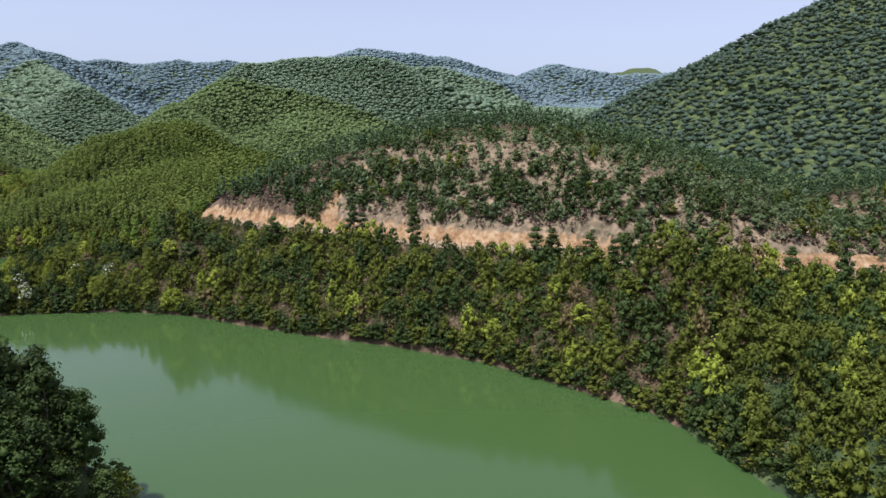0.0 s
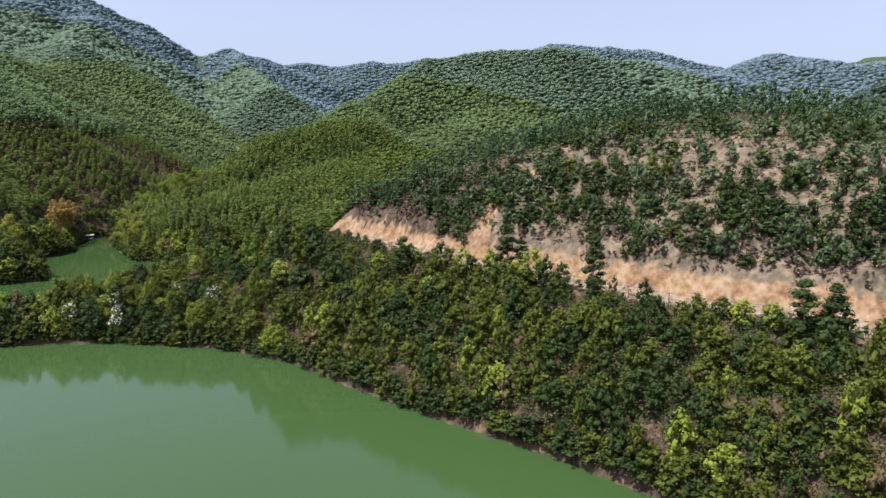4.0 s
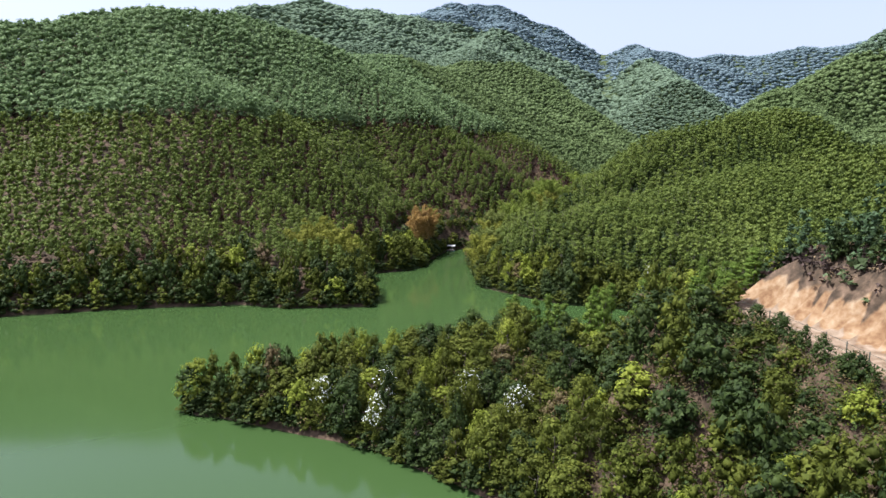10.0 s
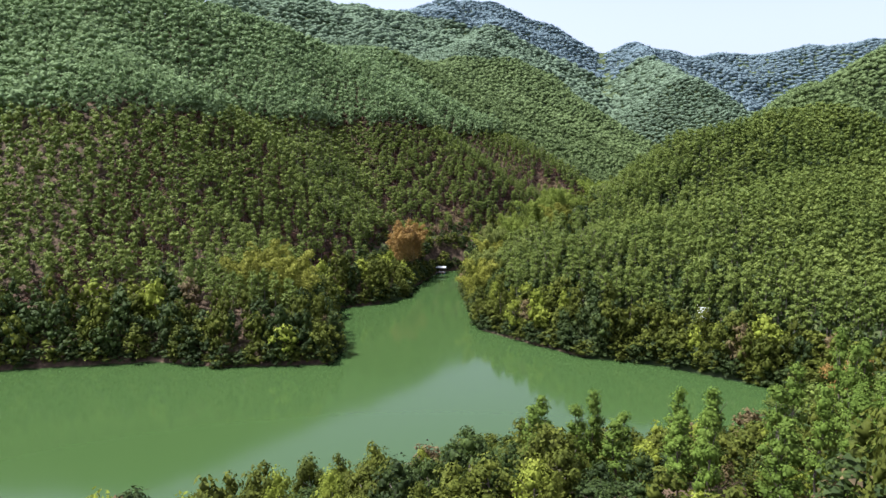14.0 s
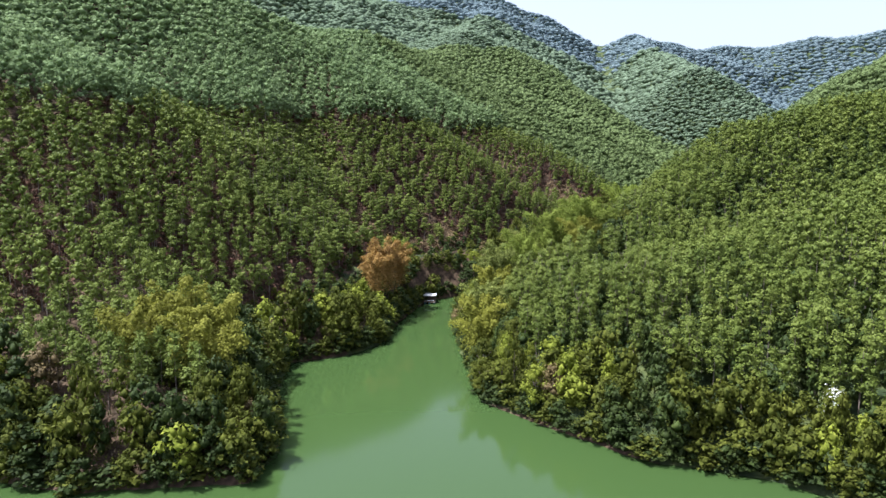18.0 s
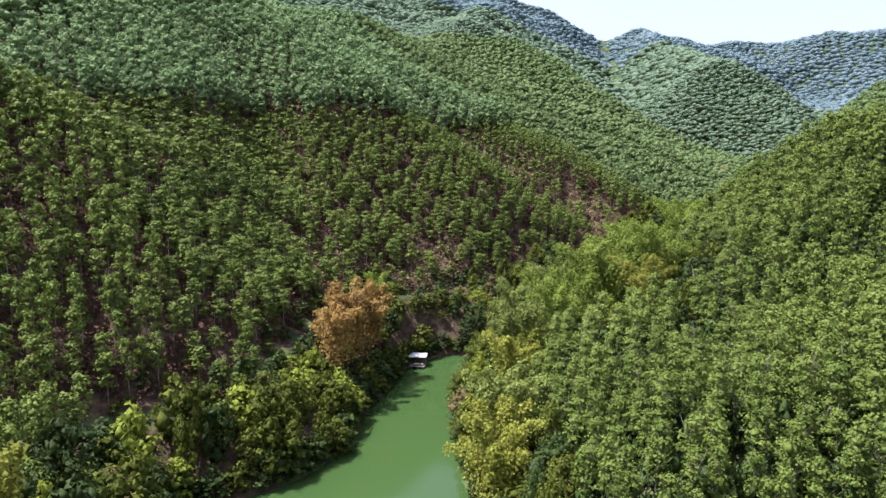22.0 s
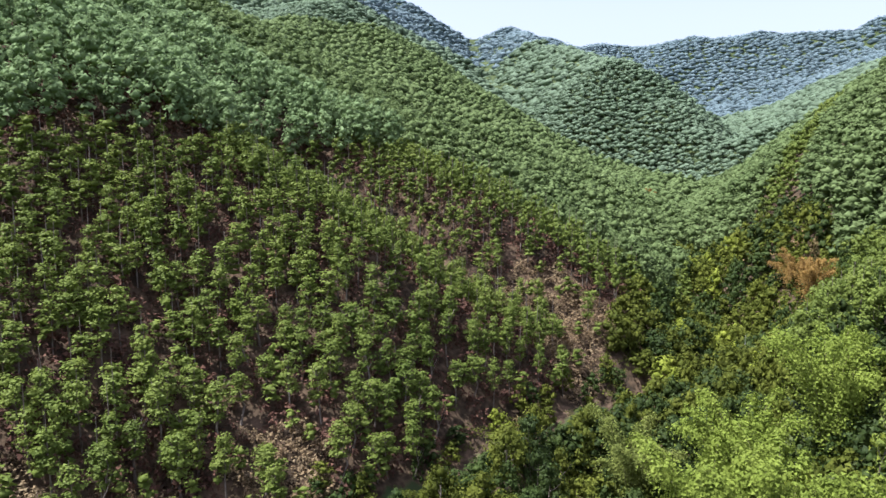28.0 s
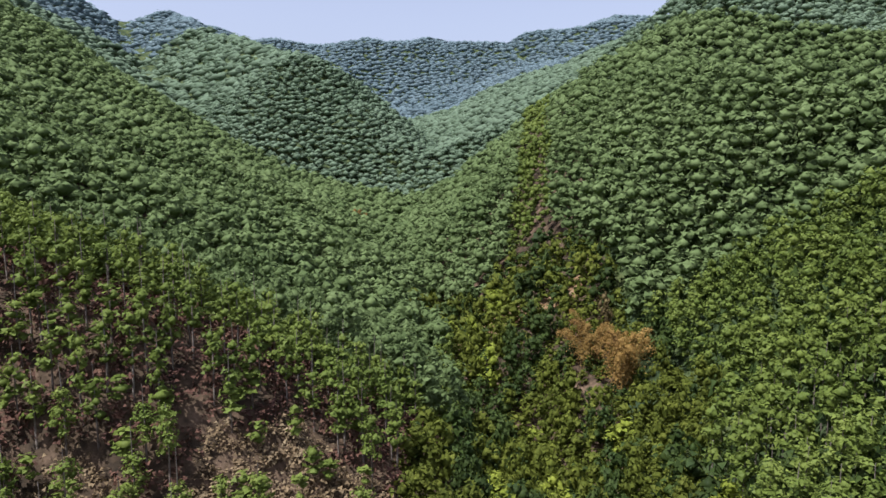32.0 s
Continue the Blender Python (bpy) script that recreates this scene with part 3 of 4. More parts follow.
def joined(name, templates, at, material, label, category):
    """Many plants as one mesh. at: x, y, z, turn, width, height per plant."""
    if not len(at):
        return None
    pick = np.arange(len(at)) % len(templates)
    V, Fc, base = [], [], 0
    for k, (tv, tf) in enumerate(templates):
        s = at[pick == k]
        c, sn = np.cos(s[:, 3])[:, None], np.sin(s[:, 3])[:, None]
        px = (tv[None, :, 0] * c - tv[None, :, 1] * sn) * s[:, 4:5] + s[:, 0:1]
        py = (tv[None, :, 0] * sn + tv[None, :, 1] * c) * s[:, 4:5] + s[:, 1:2]
        pz = tv[None, :, 2] * s[:, 5:6] + s[:, 2:3]
        V.append(np.stack([px, py, pz], -1).reshape(-1, 3))
        Fc.append((tf[None] + (np.arange(len(s)) * len(tv))[:, None, None] + base).reshape(-1, 3))
        base += len(s) * len(tv)
    ob = new(name, tri_mesh(name, np.concatenate(V), np.concatenate(Fc), material))
    return tagged(ob, label, category, kind="stuff")


def part(name, shape, material, parent, label=""):
    """One mesh object under a thing. shape: points and triangles, or a mesh."""
    me = shape if isinstance(shape, bpy.types.Mesh) else tri_mesh(name, shape[0], shape[1], material)
    ob = new(name, me)
    ob.parent = parent
    return tagged(ob, label)


def planted(models, at, group):
    """Copies of the model plants at the given spots; the models themselves take the first spots."""
    for k, (px, py, pz, turn, wide, tall) in enumerate(at):
        m = Matrix.Translation((px, py, pz)) @ Matrix.Rotation(turn, 4, "Z") @ Matrix.Diagonal((wide, wide, tall, 1))
        if k < len(models):
            models[k].matrix_basis = m
        else:
            ob = copy_thing(models[k % len(models)], Matrix())
            ob.matrix_basis = m
    for ob in models[len(at):]:
        for o in (*ob.children_recursive, ob):
            bpy.data.objects.remove(o)


def plant(name, trunk, crown, leaf, bark, label, category, group, extra=()):
    """A plant as a thing with its trunk and crown (and blossoms)."""
    root = new(name)
    tagged(root, label, category, group)
    part("trunk", trunk, bark, root)
    part("crown", crown, leaf, root)
    for pname, shape, material in extra:
        part(pname, shape, material, root)
    return root


def scatter(x0, x1, y0, y1, gap, jitter=0.38):
    px, py = np.meshgrid(np.arange(x0, x1, float(gap)), np.arange(y0, y1, float(gap)))
    px[1::2] += gap / 2
    px, py = px.ravel(), py.ravel()
    return px + rng.uniform(-jitter, jitter, px.shape) * gap, py + rng.uniform(-jitter, jitter, py.shape) * gap


def spots(px, py, w0, w1, h0, h1):
    px, py = np.asarray(px, float), np.asarray(py, float)
    n = len(px)
    return np.stack([px, py, height(px, py) - 0.12, rng.uniform(0, 6.28, n), rng.uniform(w0, w1, n), rng.uniform(h0, h1, n)], 1)


# ---- plants: where they grow ----
FLIGHT = [(0, 0), (0, 60), (-25, 100), (-60, 135), (-120, 190), (-175, 245), (-208, 300)]
UPRIGHT = [(-94, 183), (-85, 184), (-76, 185), (-70, 189), (-72, 198), (-80, 206)]
CLUMPS = [
    # x, y, height, spread, which leaf
    (-187, 203, 12, 4.5, 0), (-181, 206, 13.5, 5, 0), (-177, 203, 12, 5, 0), (-184, 197, 10.5, 4, 0),
    (-213, 262, 13.5, 3.2, 2), (-210, 257, 12, 3.2, 2), (-216, 268, 12, 3.2, 2),
    (-171, 249, 12, 4.5, 0), (-176, 256, 12, 4.5, 3), (-183, 266, 11, 4.5, 0), (-203, 290, 11, 4.5, 3),
    (-189, 303, 14, 5.5, 1), (-195, 308, 14, 5.5, 1), (-204, 317, 10, 4.5, 3), (-194, 316, 12, 5, 1), (-188, 320, 12, 5, 1),
    (-184, 286, 15, 5.5, 1), (-177, 288, 13, 5.5, 1), (-188, 281, 14, 5.5, 1), (-190, 275, 13, 5, 3), (-181, 291, 13, 5.5, 1), (-174, 283, 10, 4.5, 0), (-200, 297, 12, 5, 3), (-191, 296, 13, 5.5, 1),
    (-197, 389, 9, 4, 2), (-201, 396, 8, 4, 2), (-86, 231, 11, 3.5, 2), (-262, 498, 8, 4, 2), (-229, 280, 6, 3, 1)]


def zone(px, py):
    """0 none, 1 eucalyptus, 2 mixed broadleaf, 3 pines, 4 cleared slope, 5 upright row."""
    s = shore_distance(px, py)
    out = np.ones(px.shape, int)
    vd = along(VALLEY[:5], px, py)[0]
    edge = 3 * rough_noise(px, py, 20, 41, 3)
    west = (px < -190) & (py < 268)
    out[(s < 7 + edge + np.where(west, 3, 0)) | ((vd < 13 + edge) & (py < 428 + 3 * edge))] = 2
    d, side, _ = along(ROAD, px, py)
    crest = along(HILL_CREST, px, py)
    hill = (px > -128) & (py < 225) & (px < 300)
    out[hill] = 3
    out[hill & (side < 0)] = 2
    out[hill & (px < -66)] = 2
    out[hill & (crest[1] > 0) & (crest[0] > 30)] = 1
    out[bare_zone(px, py)] = 4
    out[along(UPRIGHT, px, py)[0] < 5] = 5
    out[(d < 3.6) & (px > -66)] = 0
    out[(side > 0) & (d < 5.6) & (px > -66) & (px < 112)] = 0
    out[along(TRACK, px, py)[0] < 2.0] = 0
    for cx, cy, *_ in CLUMPS:
        out[(out == 1) & (np.hypot(px - cx, py - cy) < 8.5) & (cy > 270) & (cy < 330) & (cx > -195)] = 2
        out[np.hypot(px - cx, py - cy) < (5.0 if cy > 245 else 3.0)] = 0
    out[s < 0.4] = 0
    return out


def tall_stand(px, py):
    """The older, taller trees on the upper western slope and up the valley."""
    edge = 2 * rough_noise(px, py, 50, 61, 2)
    west = (px < -214) & (ground_at(px, py) > np.where(py > 368 - 0.25 * (px + 230), 13, 42) + edge)
    return (py < 780) & (west | ((py > 395 + 4 * edge) & (px >= -206)))


DRY_PATCHES = [(-220, 344, 8), (-228, 347, 6), (-213, 350, 6), (-236, 273, 7), (-229, 297, 6), (-240, 338, 4), (-232, 284, 5)]


def dry_patch(px, py):
    """Open spots of pale dry brush at the foot of the western slope: 1 inside."""
    edge = 2.5 * rough_noise(px, py, 7, 51, 3)
    return np.max([(np.hypot(px - cx, py - cy) < size + edge) * 1.0 for cx, cy, size in DRY_PATCHES], axis=0)


def ground_at(px, py):
    """Quick heights, read off the ground mesh."""
    i = np.clip(np.searchsorted(GX, px) - 1, 0, len(GX) - 2)
    j = np.clip(np.searchsorted(GY, py) - 1, 0, len(GY) - 2)
    u, v = (px - GX[i]) / (GX[i + 1] - GX[i]), (py - GY[j]) / (GY[j + 1] - GY[j])
    return (GZ[j, i] * (1 - u) + GZ[j, i + 1] * u) * (1 - v) + (GZ[j + 1, i] * (1 - u) + GZ[j + 1, i + 1] * u) * v


LOOKOUTS = [(0, 0, 37), (0, 60, 37), (-25, 100, 37), (-60, 135, 37), (-120, 190, 37), (-175, 245, 43), (-208, 300, 50)]


def in_sight(px, py, tall):
    """Whether a plant's top can be seen from anywhere above the reservoir, over the hills between."""
    top = ground_at(px, py) + tall
    seen = np.zeros(len(px), bool)
    for ex, ey, ez in LOOKOUTS:
        free = np.ones(len(px), bool)
        for q in np.linspace(0.03, 0.985, 44) ** 0.6:
            free &= ground_at(ex + (px - ex) * q, ey + (py - ey) * q) + 2.5 * (q < 0.96) < ez + (top - ez) * q
        seen |= free
    return seen


EUC_NEAR = [lobed(620, 0.72, 3.3, 7.3, 0.75, 10, 0.66, 0.125, 100 + k, 0.5, faces=8) for k in range(6)]
EUC_BANK = [lobed(330, 0.72, 3.3, 7.3, 0.75, 9, 0.7, 0.155, 150 + k, 0.52, faces=8) for k in range(6)]
EUC_MID = [lobed(110, 0.66, 3.5, 7.3, 0.75, 6, 0.8, 0.22, 200 + k, 0.6, faces=8) for k in range(6)]
EUC_FAR = [lobed(34, 0.55, 4.2, 7.3, 0.65, 3, 1.0, 0.34, 300 + k, 0.72, faces=8) for k in range(6)]
EUC_DIM = [lobed(8, 0.5, 6.0, 7.2, 0.5, 1, 1.4, 0.45, 340 + k, 0.9, faces=8) for k in range(6)]
EUC_EAST = [lobed(8, 1.1, 4.6, 8.2, 0.7, 1, 1.9, 0.7, 345 + k, 0.85, faces=8) for k in range(6)]
EUC_HAZE = [lobed(3, 1.6, 5.4, 8.0, 0.5, 1, 2.9, 1.0, 350 + k, 0.95, faces=8) for k in range(8)]
BROAD_NEAR = [lobed(1000, 1.55, 0.5, 4.1, 0.45, 17, 0.76, 0.135, 400 + k, 0.46) for k in range(6)]
BROAD_BANK = [lobed(300, 1.55, 0.5, 4.1, 0.45, 13, 0.82, 0.21, 420 + k, faces=8) for k in range(6)]
BROAD_MID = [lobed(160, 1.55, 0.5, 4.1, 0.45, 11, 0.86, 0.27, 430 + k, faces=8) for k in range(6)]
BROAD_FAR = [lobed(64, 1.55, 0.6, 4.2, 0.45, 7, 1.0, 0.4, 450 + k, faces=8) for k in range(6)]
PINE_NEAR = [lobed(56, 0.6, 0.6, 5.0, 1.15, 7, 0.5, 0.27, 500 + k, 0.5, faces=8) for k in range(5)]
SHRUB = [lobed(150, 0.65, 0.3, 1.6, 0.4, 6, 0.5, 0.14, 600 + k, faces=8) for k in range(5)]
MAT = [lobed(76, 0.7, 0.1, 0.9, 0.3, 6, 0.42, 0.09, 630 + k, 0) for k in range(5)]
TANGLE = [lobed(54, 0.8, 0.1, 1.0, 0.3, 6, 0.5, 0.15, 635 + k, 0) for k in range(5)]
THICKET = [lobed(24, 0.6, 0.1, 0.9, 0.3, 4, 0.45, 0.21, 640 + k, 0) for k in range(5)]
BRUSH = [lobed(13, 0.6, 0.1, 0.9, 0.3, 3, 0.5, 0.33, 650 + k, 0) for k in range(5)]

# eucalyptus
x, y = scatter(-580, 70, 90, 720, 2.4)
z_kind = zone(x, y)
x, y = x[z_kind == 1], y[z_kind == 1]
fd = along(FLIGHT, x, y)[0]
td = along(TRACK, x, y)[0]
m = in_sight(x, y, 9)
x, y, fd, td = x[m], y[m], fd[m], td[m]
patch = dry_patch(x, y)
thin = 0.75 * patch + np.where((x < -205) & (y < 430), np.clip(0.3 - td / 26, 0.0, 0.3), 0.02) + 0.05 * np.clip(rough_noise(x, y, 26, 71, 3), 0, 1) * (x < -205)
keep = rng.random(len(x)) > thin
x, y, fd = x[keep], y[keep], fd[keep]
old = tall_stand(x, y)
hills = (y > 545 - 0.2 * (x + 250)) | (x < -410) | ((x > -130) & (y > 520))
near = (fd < 40) & ~old & (y > 225) & (x < -125)
order = np.argsort(np.where(near, fd, 1e9))[:min(280, near.sum())]
single = np.zeros(len(x), bool)
single[order] = True
models = [plant("eucalyptus_tree", stem(7.6, 0.11, 5, 0.8, 800 + k), EUC_NEAR[k], EUC, BARK,
                "slim young eucalyptus with a small domed green crown", "tree", "eucalyptus plantation") for k in range(6)]


def smaller(at):
    """The youngest trees, in the side valley."""
    young = (at[:, 0] < -210) & (at[:, 1] > 322) & (at[:, 1] < 385)
    west = (at[:, 0] < -203) & (at[:, 1] > 235) & (at[:, 1] < 385)
    at[:, 4] *= np.where(young, 0.85, np.where(west, 1.12, 1))
    at[:, 5] *= np.where(west, 0.8, 1)
    return at


planted(models, smaller(spots(x[single], y[single], 0.85, 1.2, 0.8, 1.15)), "eucalyptus plantation")
for name, lo, hi, tpl, gap in (("eucalyptus_near", 0, 54, EUC_BANK, 1), ("eucalyptus_middle", 54, 100, EUC_MID, 1), ("eucalyptus_far", 100, 190, EUC_FAR, 1),
                               ("eucalyptus_distant", 190, 340, EUC_DIM, 1)):
    m = (fd >= lo) & (fd < hi) & ~single
    joined(name, tpl, smaller(spots(x[m & ~old], y[m & ~old], 0.88, 1.25, 0.8, 1.15)), EUC, "dense plantation of slim young eucalyptus trees", "trees")
    wider = 1.35 if lo >= 100 else 1.12
    at = spots(x[m & old & ~hills], y[m & old & ~hills], 1.05 * wider, 1.35 * wider, 1.1, 1.4)
    at[:, 2] -= 1.5 if lo >= 100 else 0
    up = (at[:, 1] > 356) | (at[:, 0] > -214)
    joined("valley_" + name, tpl, at[up], VALLEY_LEAF, "tall green eucalyptus on the slopes up the valley", "trees")
    at = at[~up]
    joined("old_" + name, tpl, at, EUC_OLD_HAZED, "older taller eucalyptus on the upper slope, leaves tinted blue-green for haze", "trees")
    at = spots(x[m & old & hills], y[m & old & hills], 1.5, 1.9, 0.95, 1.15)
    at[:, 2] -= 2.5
    joined("hill_" + name, tpl, at, HILL_HAZED, "eucalyptus covering the hills up the valley, leaves tinted bluish for haze", "trees")
m = (fd < 70) & ~single & ~old
joined("eucalyptus_trunks", [tube([(0, 0, 0), (0.05, 0.1, 4), (0, 0, 7.5)], [0.1, 0.07, 0.02], 3)], spots(x[m], y[m], 1, 1, 0.8, 1.1), BARK, "pale slender eucalyptus trunks", "trees")
# saplings between the planted trees of the western slope
x, y = scatter(-300, -203, 230, 400, 2.9)
m = (zone(x, y) == 1) & (along(FLIGHT, x, y)[0] < 95) & (rng.random(len(x)) < 0.75)
at = spots(x[m], y[m], 0.7, 1.05, 0.4, 0.62)
joined("eucalyptus_saplings", EUC_FAR, at, EUC, "low green eucalyptus saplings among the trees", "trees")
# far woods; the hills and mountains carry haze in their leaf colour
x, y = scatter(-1050, 750, 90, 1250, 5.2)
fd = along(FLIGHT, x, y)[0]
m = ((fd > 340) | (x > 70)) & ((y > 270) | (x < -330)) & (zone(x, y) == 1)
x, y = x[m], y[m]
m = in_sight(x, y, 9)
x, y = x[m], y[m]
m = (x > 60) & (y < 640)
ex, ey = scatter(60, 640, 205, 640, 4.3)
keep = (zone(ex, ey) == 1) & in_sight(ex, ey, 9)
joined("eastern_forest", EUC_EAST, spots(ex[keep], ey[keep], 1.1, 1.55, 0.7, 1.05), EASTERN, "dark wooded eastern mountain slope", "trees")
m = ~m
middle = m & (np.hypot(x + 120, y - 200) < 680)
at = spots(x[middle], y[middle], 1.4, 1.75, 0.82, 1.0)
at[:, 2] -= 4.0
joined("hill_forest", EUC_HAZE, at, HILL_HAZED, "wooded hills up the valley, leaves tinted bluish for haze", "trees")
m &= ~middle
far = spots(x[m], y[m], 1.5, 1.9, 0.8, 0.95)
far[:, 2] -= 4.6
joined("far_forest", EUC_HAZE, far, MOUNTAIN_HAZED, "distant wooded mountain slopes, pale blue haze put into the leaf colour", "trees")

# mixed scrub and small trees on the banks
x, y = scatter(-330, 175, 40, 480, 2.7)
m = zone(x, y) == 2
m &= ~((y < 100) & (x < 0)) & in_sight(x, y, 5)
x, y = x[m], y[m]

fd = along(FLIGHT, x, y)[0]
species = 0.5 + 0.32 * rough_noise(x, y, 9, 81, 2) + rng.normal(0, 0.22, len(x))
near, mid = fd < 58, (fd >= 58) & (fd < 105)
lip = along(ROAD, x, y)
low = np.where((lip[1] < 0) & (lip[0] < 8) & (x > -66) & (x < 112), np.where(x < -10, 0.85, 0.6), 1.0)
low = np.where((x < -50) & (x > -92) & (y > 179) & (y < 206) & (lip[1] * lip[0] > -30), 0.68, np.where((x < -70) & (x > -125) & (y < 190), 1.15, low))
low = np.where((lip[1] < 0) & (lip[0] < 9) & (x > -66) & (x < -36), 0.5, low)
low = np.where((x < -69) & (x > -92) & (y > 164) & (y < 180), 0.9, low)
bank_s = shore_distance(x, y)
low = np.where((x < -150) & (y < 240) & (bank_s < 13), 1.35, np.where((x > -185) & (y > 232) & (bank_s < 12) & (y < 262), 1.2, low))
species -= np.where((x < -150) & ((y < 240) | (y > 305)), 0.16, 0)
low = np.where(along(TRACK, x, y)[0] < 6, 0.5, low)
order = np.argsort(fd + np.where((y > 120) & (x < -20), 0, 500))[:280]
single = np.zeros(len(x), bool)
single[order] = True
KINDS = [(-9, 0.30, BROAD_DARK, "dark_scrub", "dark green round-crowned broadleaf tree"),
         (0.30, 0.76, BROAD, "green_scrub", "olive green bushy broadleaf tree"),
         (0.76, 0.96, LIME, "lime_scrub", "bright yellow-green leafy bush"),
         (0.96, 9, RUSSET, "russet_scrub", "brownish half-dry bush")]
for lo, hi, leaf, name, label in KINDS:
    m = (species >= lo) & (species < hi)
    models = [plant("broadleaf_tree", stem(3.6, 0.12, 5, 1.2, 820 + k), BROAD_NEAR[k], leaf, BARK, label + " on the bank", "tree", "trees on the peninsula") for k in range(4)]
    for pick, tpl, title in ((single, None, ""), (near & ~single, BROAD_BANK, name), (mid & ~single, BROAD_MID, "middle_" + name), (~near & ~mid & ~single, BROAD_FAR, "far_" + name)):
        at = spots(x[m & pick], y[m & pick], 0.65, 1.3, 0.75, 1.45)
        at[:, 4] *= 0.4 + 0.6 * low[m & pick]
        at[:, 5] *= low[m & pick]
        if tpl is None:
            planted(models, at, "")
        else:
            joined(title, tpl, at, leaf, "dense " + label + "s covering the bank", "trees")

# low bushes hanging over the water's edge
edge_x, edge_y = [], []
ring = SHORE + SHORE_WEST[:5]
for (ax, ay), (bx, by) in zip(ring, ring[1:]):
    run = math.hypot(bx - ax, by - ay)
    for u in np.arange(0, run, 1.5):
        k = u / run
        off = 0.1 + 0.9 * rng.random()
        for sgn in (-1, 1):
            px, py = ax + (bx - ax) * k + sgn * (by - ay) / run * off, ay + (by - ay) * k - sgn * (bx - ax) / run * off
            edge_x.append(px)
            edge_y.append(py)
edge_x, edge_y = np.array(edge_x), np.array(edge_y)
m = shore_distance(edge_x, edge_y) > 0.02
edge_x, edge_y = edge_x[m], edge_y[m]
at = spots(edge_x, edge_y, 0.75, 1.25, 0.45, 0.95)
at[:, 2] -= 0.5
fd = along(FLIGHT, edge_x, edge_y)[0]
for k, (leaf, name, label) in enumerate(((BROAD_DARK, "dark_water_bushes", "dark green bushes hanging over the water"), (BROAD, "olive_water_bushes", "olive bushes hanging over the water"))):
    m = (np.arange(len(at)) % 5 < 3) == (k == 0)
    joined(name, BROAD_MID, at[m & (fd < 60)], leaf, label, "bushes")
    joined("far_" + name, BROAD_FAR, at[m & (fd >= 60)], leaf, label, "bushes")

# pines on the crest
x, y = scatter(-130, 290, 120, 260, 2.1)
m = (zone(x, y) == 3) & ((along(HILL_CREST, x, y)[1] < 0) | (along(HILL_CREST, x, y)[0] < 9))
m &= (rng.random(len(x)) > np.where(along(HILL_CREST, x, y)[0] > 13, 0.15, 0.03))
joined("pine_belt", PINE_NEAR, spots(x[m], y[m], 0.75, 1.2, 0.7, 1.2), PINE, "young dark green pines along the hilltop", "trees")

# shrubs on the cleared slope
x, y = scatter(-60, 150, 110, 230, 2.6)
m = (zone(x, y) == 4) & (rng.random(len(x)) < np.where(x < 5, 0.9, 0.52) + 0.3 * rough_noise(x, y, 25, 91, 2))
x, y = x[m], y[m]
pick = rng.random(len(x))
first = np.arange(len(x)) < 290
for lo, hi, leaf, label in ((0, 0.55, SAGE, "round grey-green shrub"), (0.55, 0.9, BROAD_DARK, "dark green upright shrub"), (0.9, 1, BROAD, "olive shrub")):
    m = (pick >= lo) & (pick < hi)
    models = [plant("shrub", stem(1.3, 0.06, 4, 0.4, 840 + k), SHRUB[k], leaf, BARK, label + " on bare dry ground", "shrub", "shrubs on the cleared hill") for k in range(4)]
    planted(models, spots(x[m & first], y[m & first], 0.9, 2.1, 0.9, 2.1), "")
    joined("hill_shrubs", SHRUB, spots(x[m & ~first], y[m & ~first], 0.9, 2.0, 0.9, 2.1), leaf, label + "s scattered on dry ground", "shrubs")
# young pines among the shrubs, low growth between them and on the cut
x, y = scatter(-60, 150, 110, 230, 4.0)
m = (zone(x, y) == 4) & (rng.random(len(x)) < np.where(x < 10, 0.4, 0.2))
joined("slope_pines", PINE_NEAR, spots(x[m], y[m], 0.8, 1.3, 0.5, 0.95), PINE, "dark young pines scattered on the cleared slope", "trees")
x, y = scatter(-66, 150, 110, 230, 1.5)
d, side, _ = along(ROAD, x, y)
m = ((zone(x, y) == 4) & (rng.random(len(x)) < np.where(x < 10, 0.6, 0.42) + 0.35 * rough_noise(x, y, 12, 93, 2))) | ((side > 0) & (d > 4.2) & (d < 8) & (rng.random(len(x)) < 0.3 * (rough_noise(x, y, 8, 95, 2) > 0.1)))
joined("low_hill_growth", BRUSH, spots(x[m], y[m], 0.7, 1.6, 0.5, 1.4), SAGE, "low grey-green growth on the dry slope", "undergrowth")
# understorey of the eastern plantation: dark leaves added as the shade in its gaps
x, y = scatter(-215, -90, 236, 470, 2.3)
m = (zone(x, y) == 1) & (x > -205) & (along(FLIGHT, x, y)[0] < 130)
close = m & (along(FLIGHT, x, y)[0] < 56)
joined("plantation_saplings", BROAD_FAR, spots(x[close], y[close], 0.55, 0.9, 0.7, 1.15), BROAD_DARK, "bushes below the plantation trees, dark green to stand in for shade", "undergrowth")
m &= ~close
joined("shaded_understorey", THICKET, spots(x[m], y[m], 1.5, 2.4, 2.2, 4.0), BROAD_DARK, "saplings below the plantation trees, dark green to stand in for shade", "undergrowth")
x, y = scatter(-128, 90, 70, 215, 1.45)
m = (zone(x, y) == 2) & (shore_distance(x, y) > 0.3)
m[m] = in_sight(x[m], y[m], 2)
at = spots(x[m], y[m], 1.2, 2.2, 1.0, 2.2)
joined("russet_undergrowth", MAT, at[::4], RUSSET, "brownish half-dry undergrowth on the bank", "undergrowth")
at = at[np.arange(len(at)) % 4 > 0]
near = along(FLIGHT, at[:, 0], at[:, 1])[0] < 52
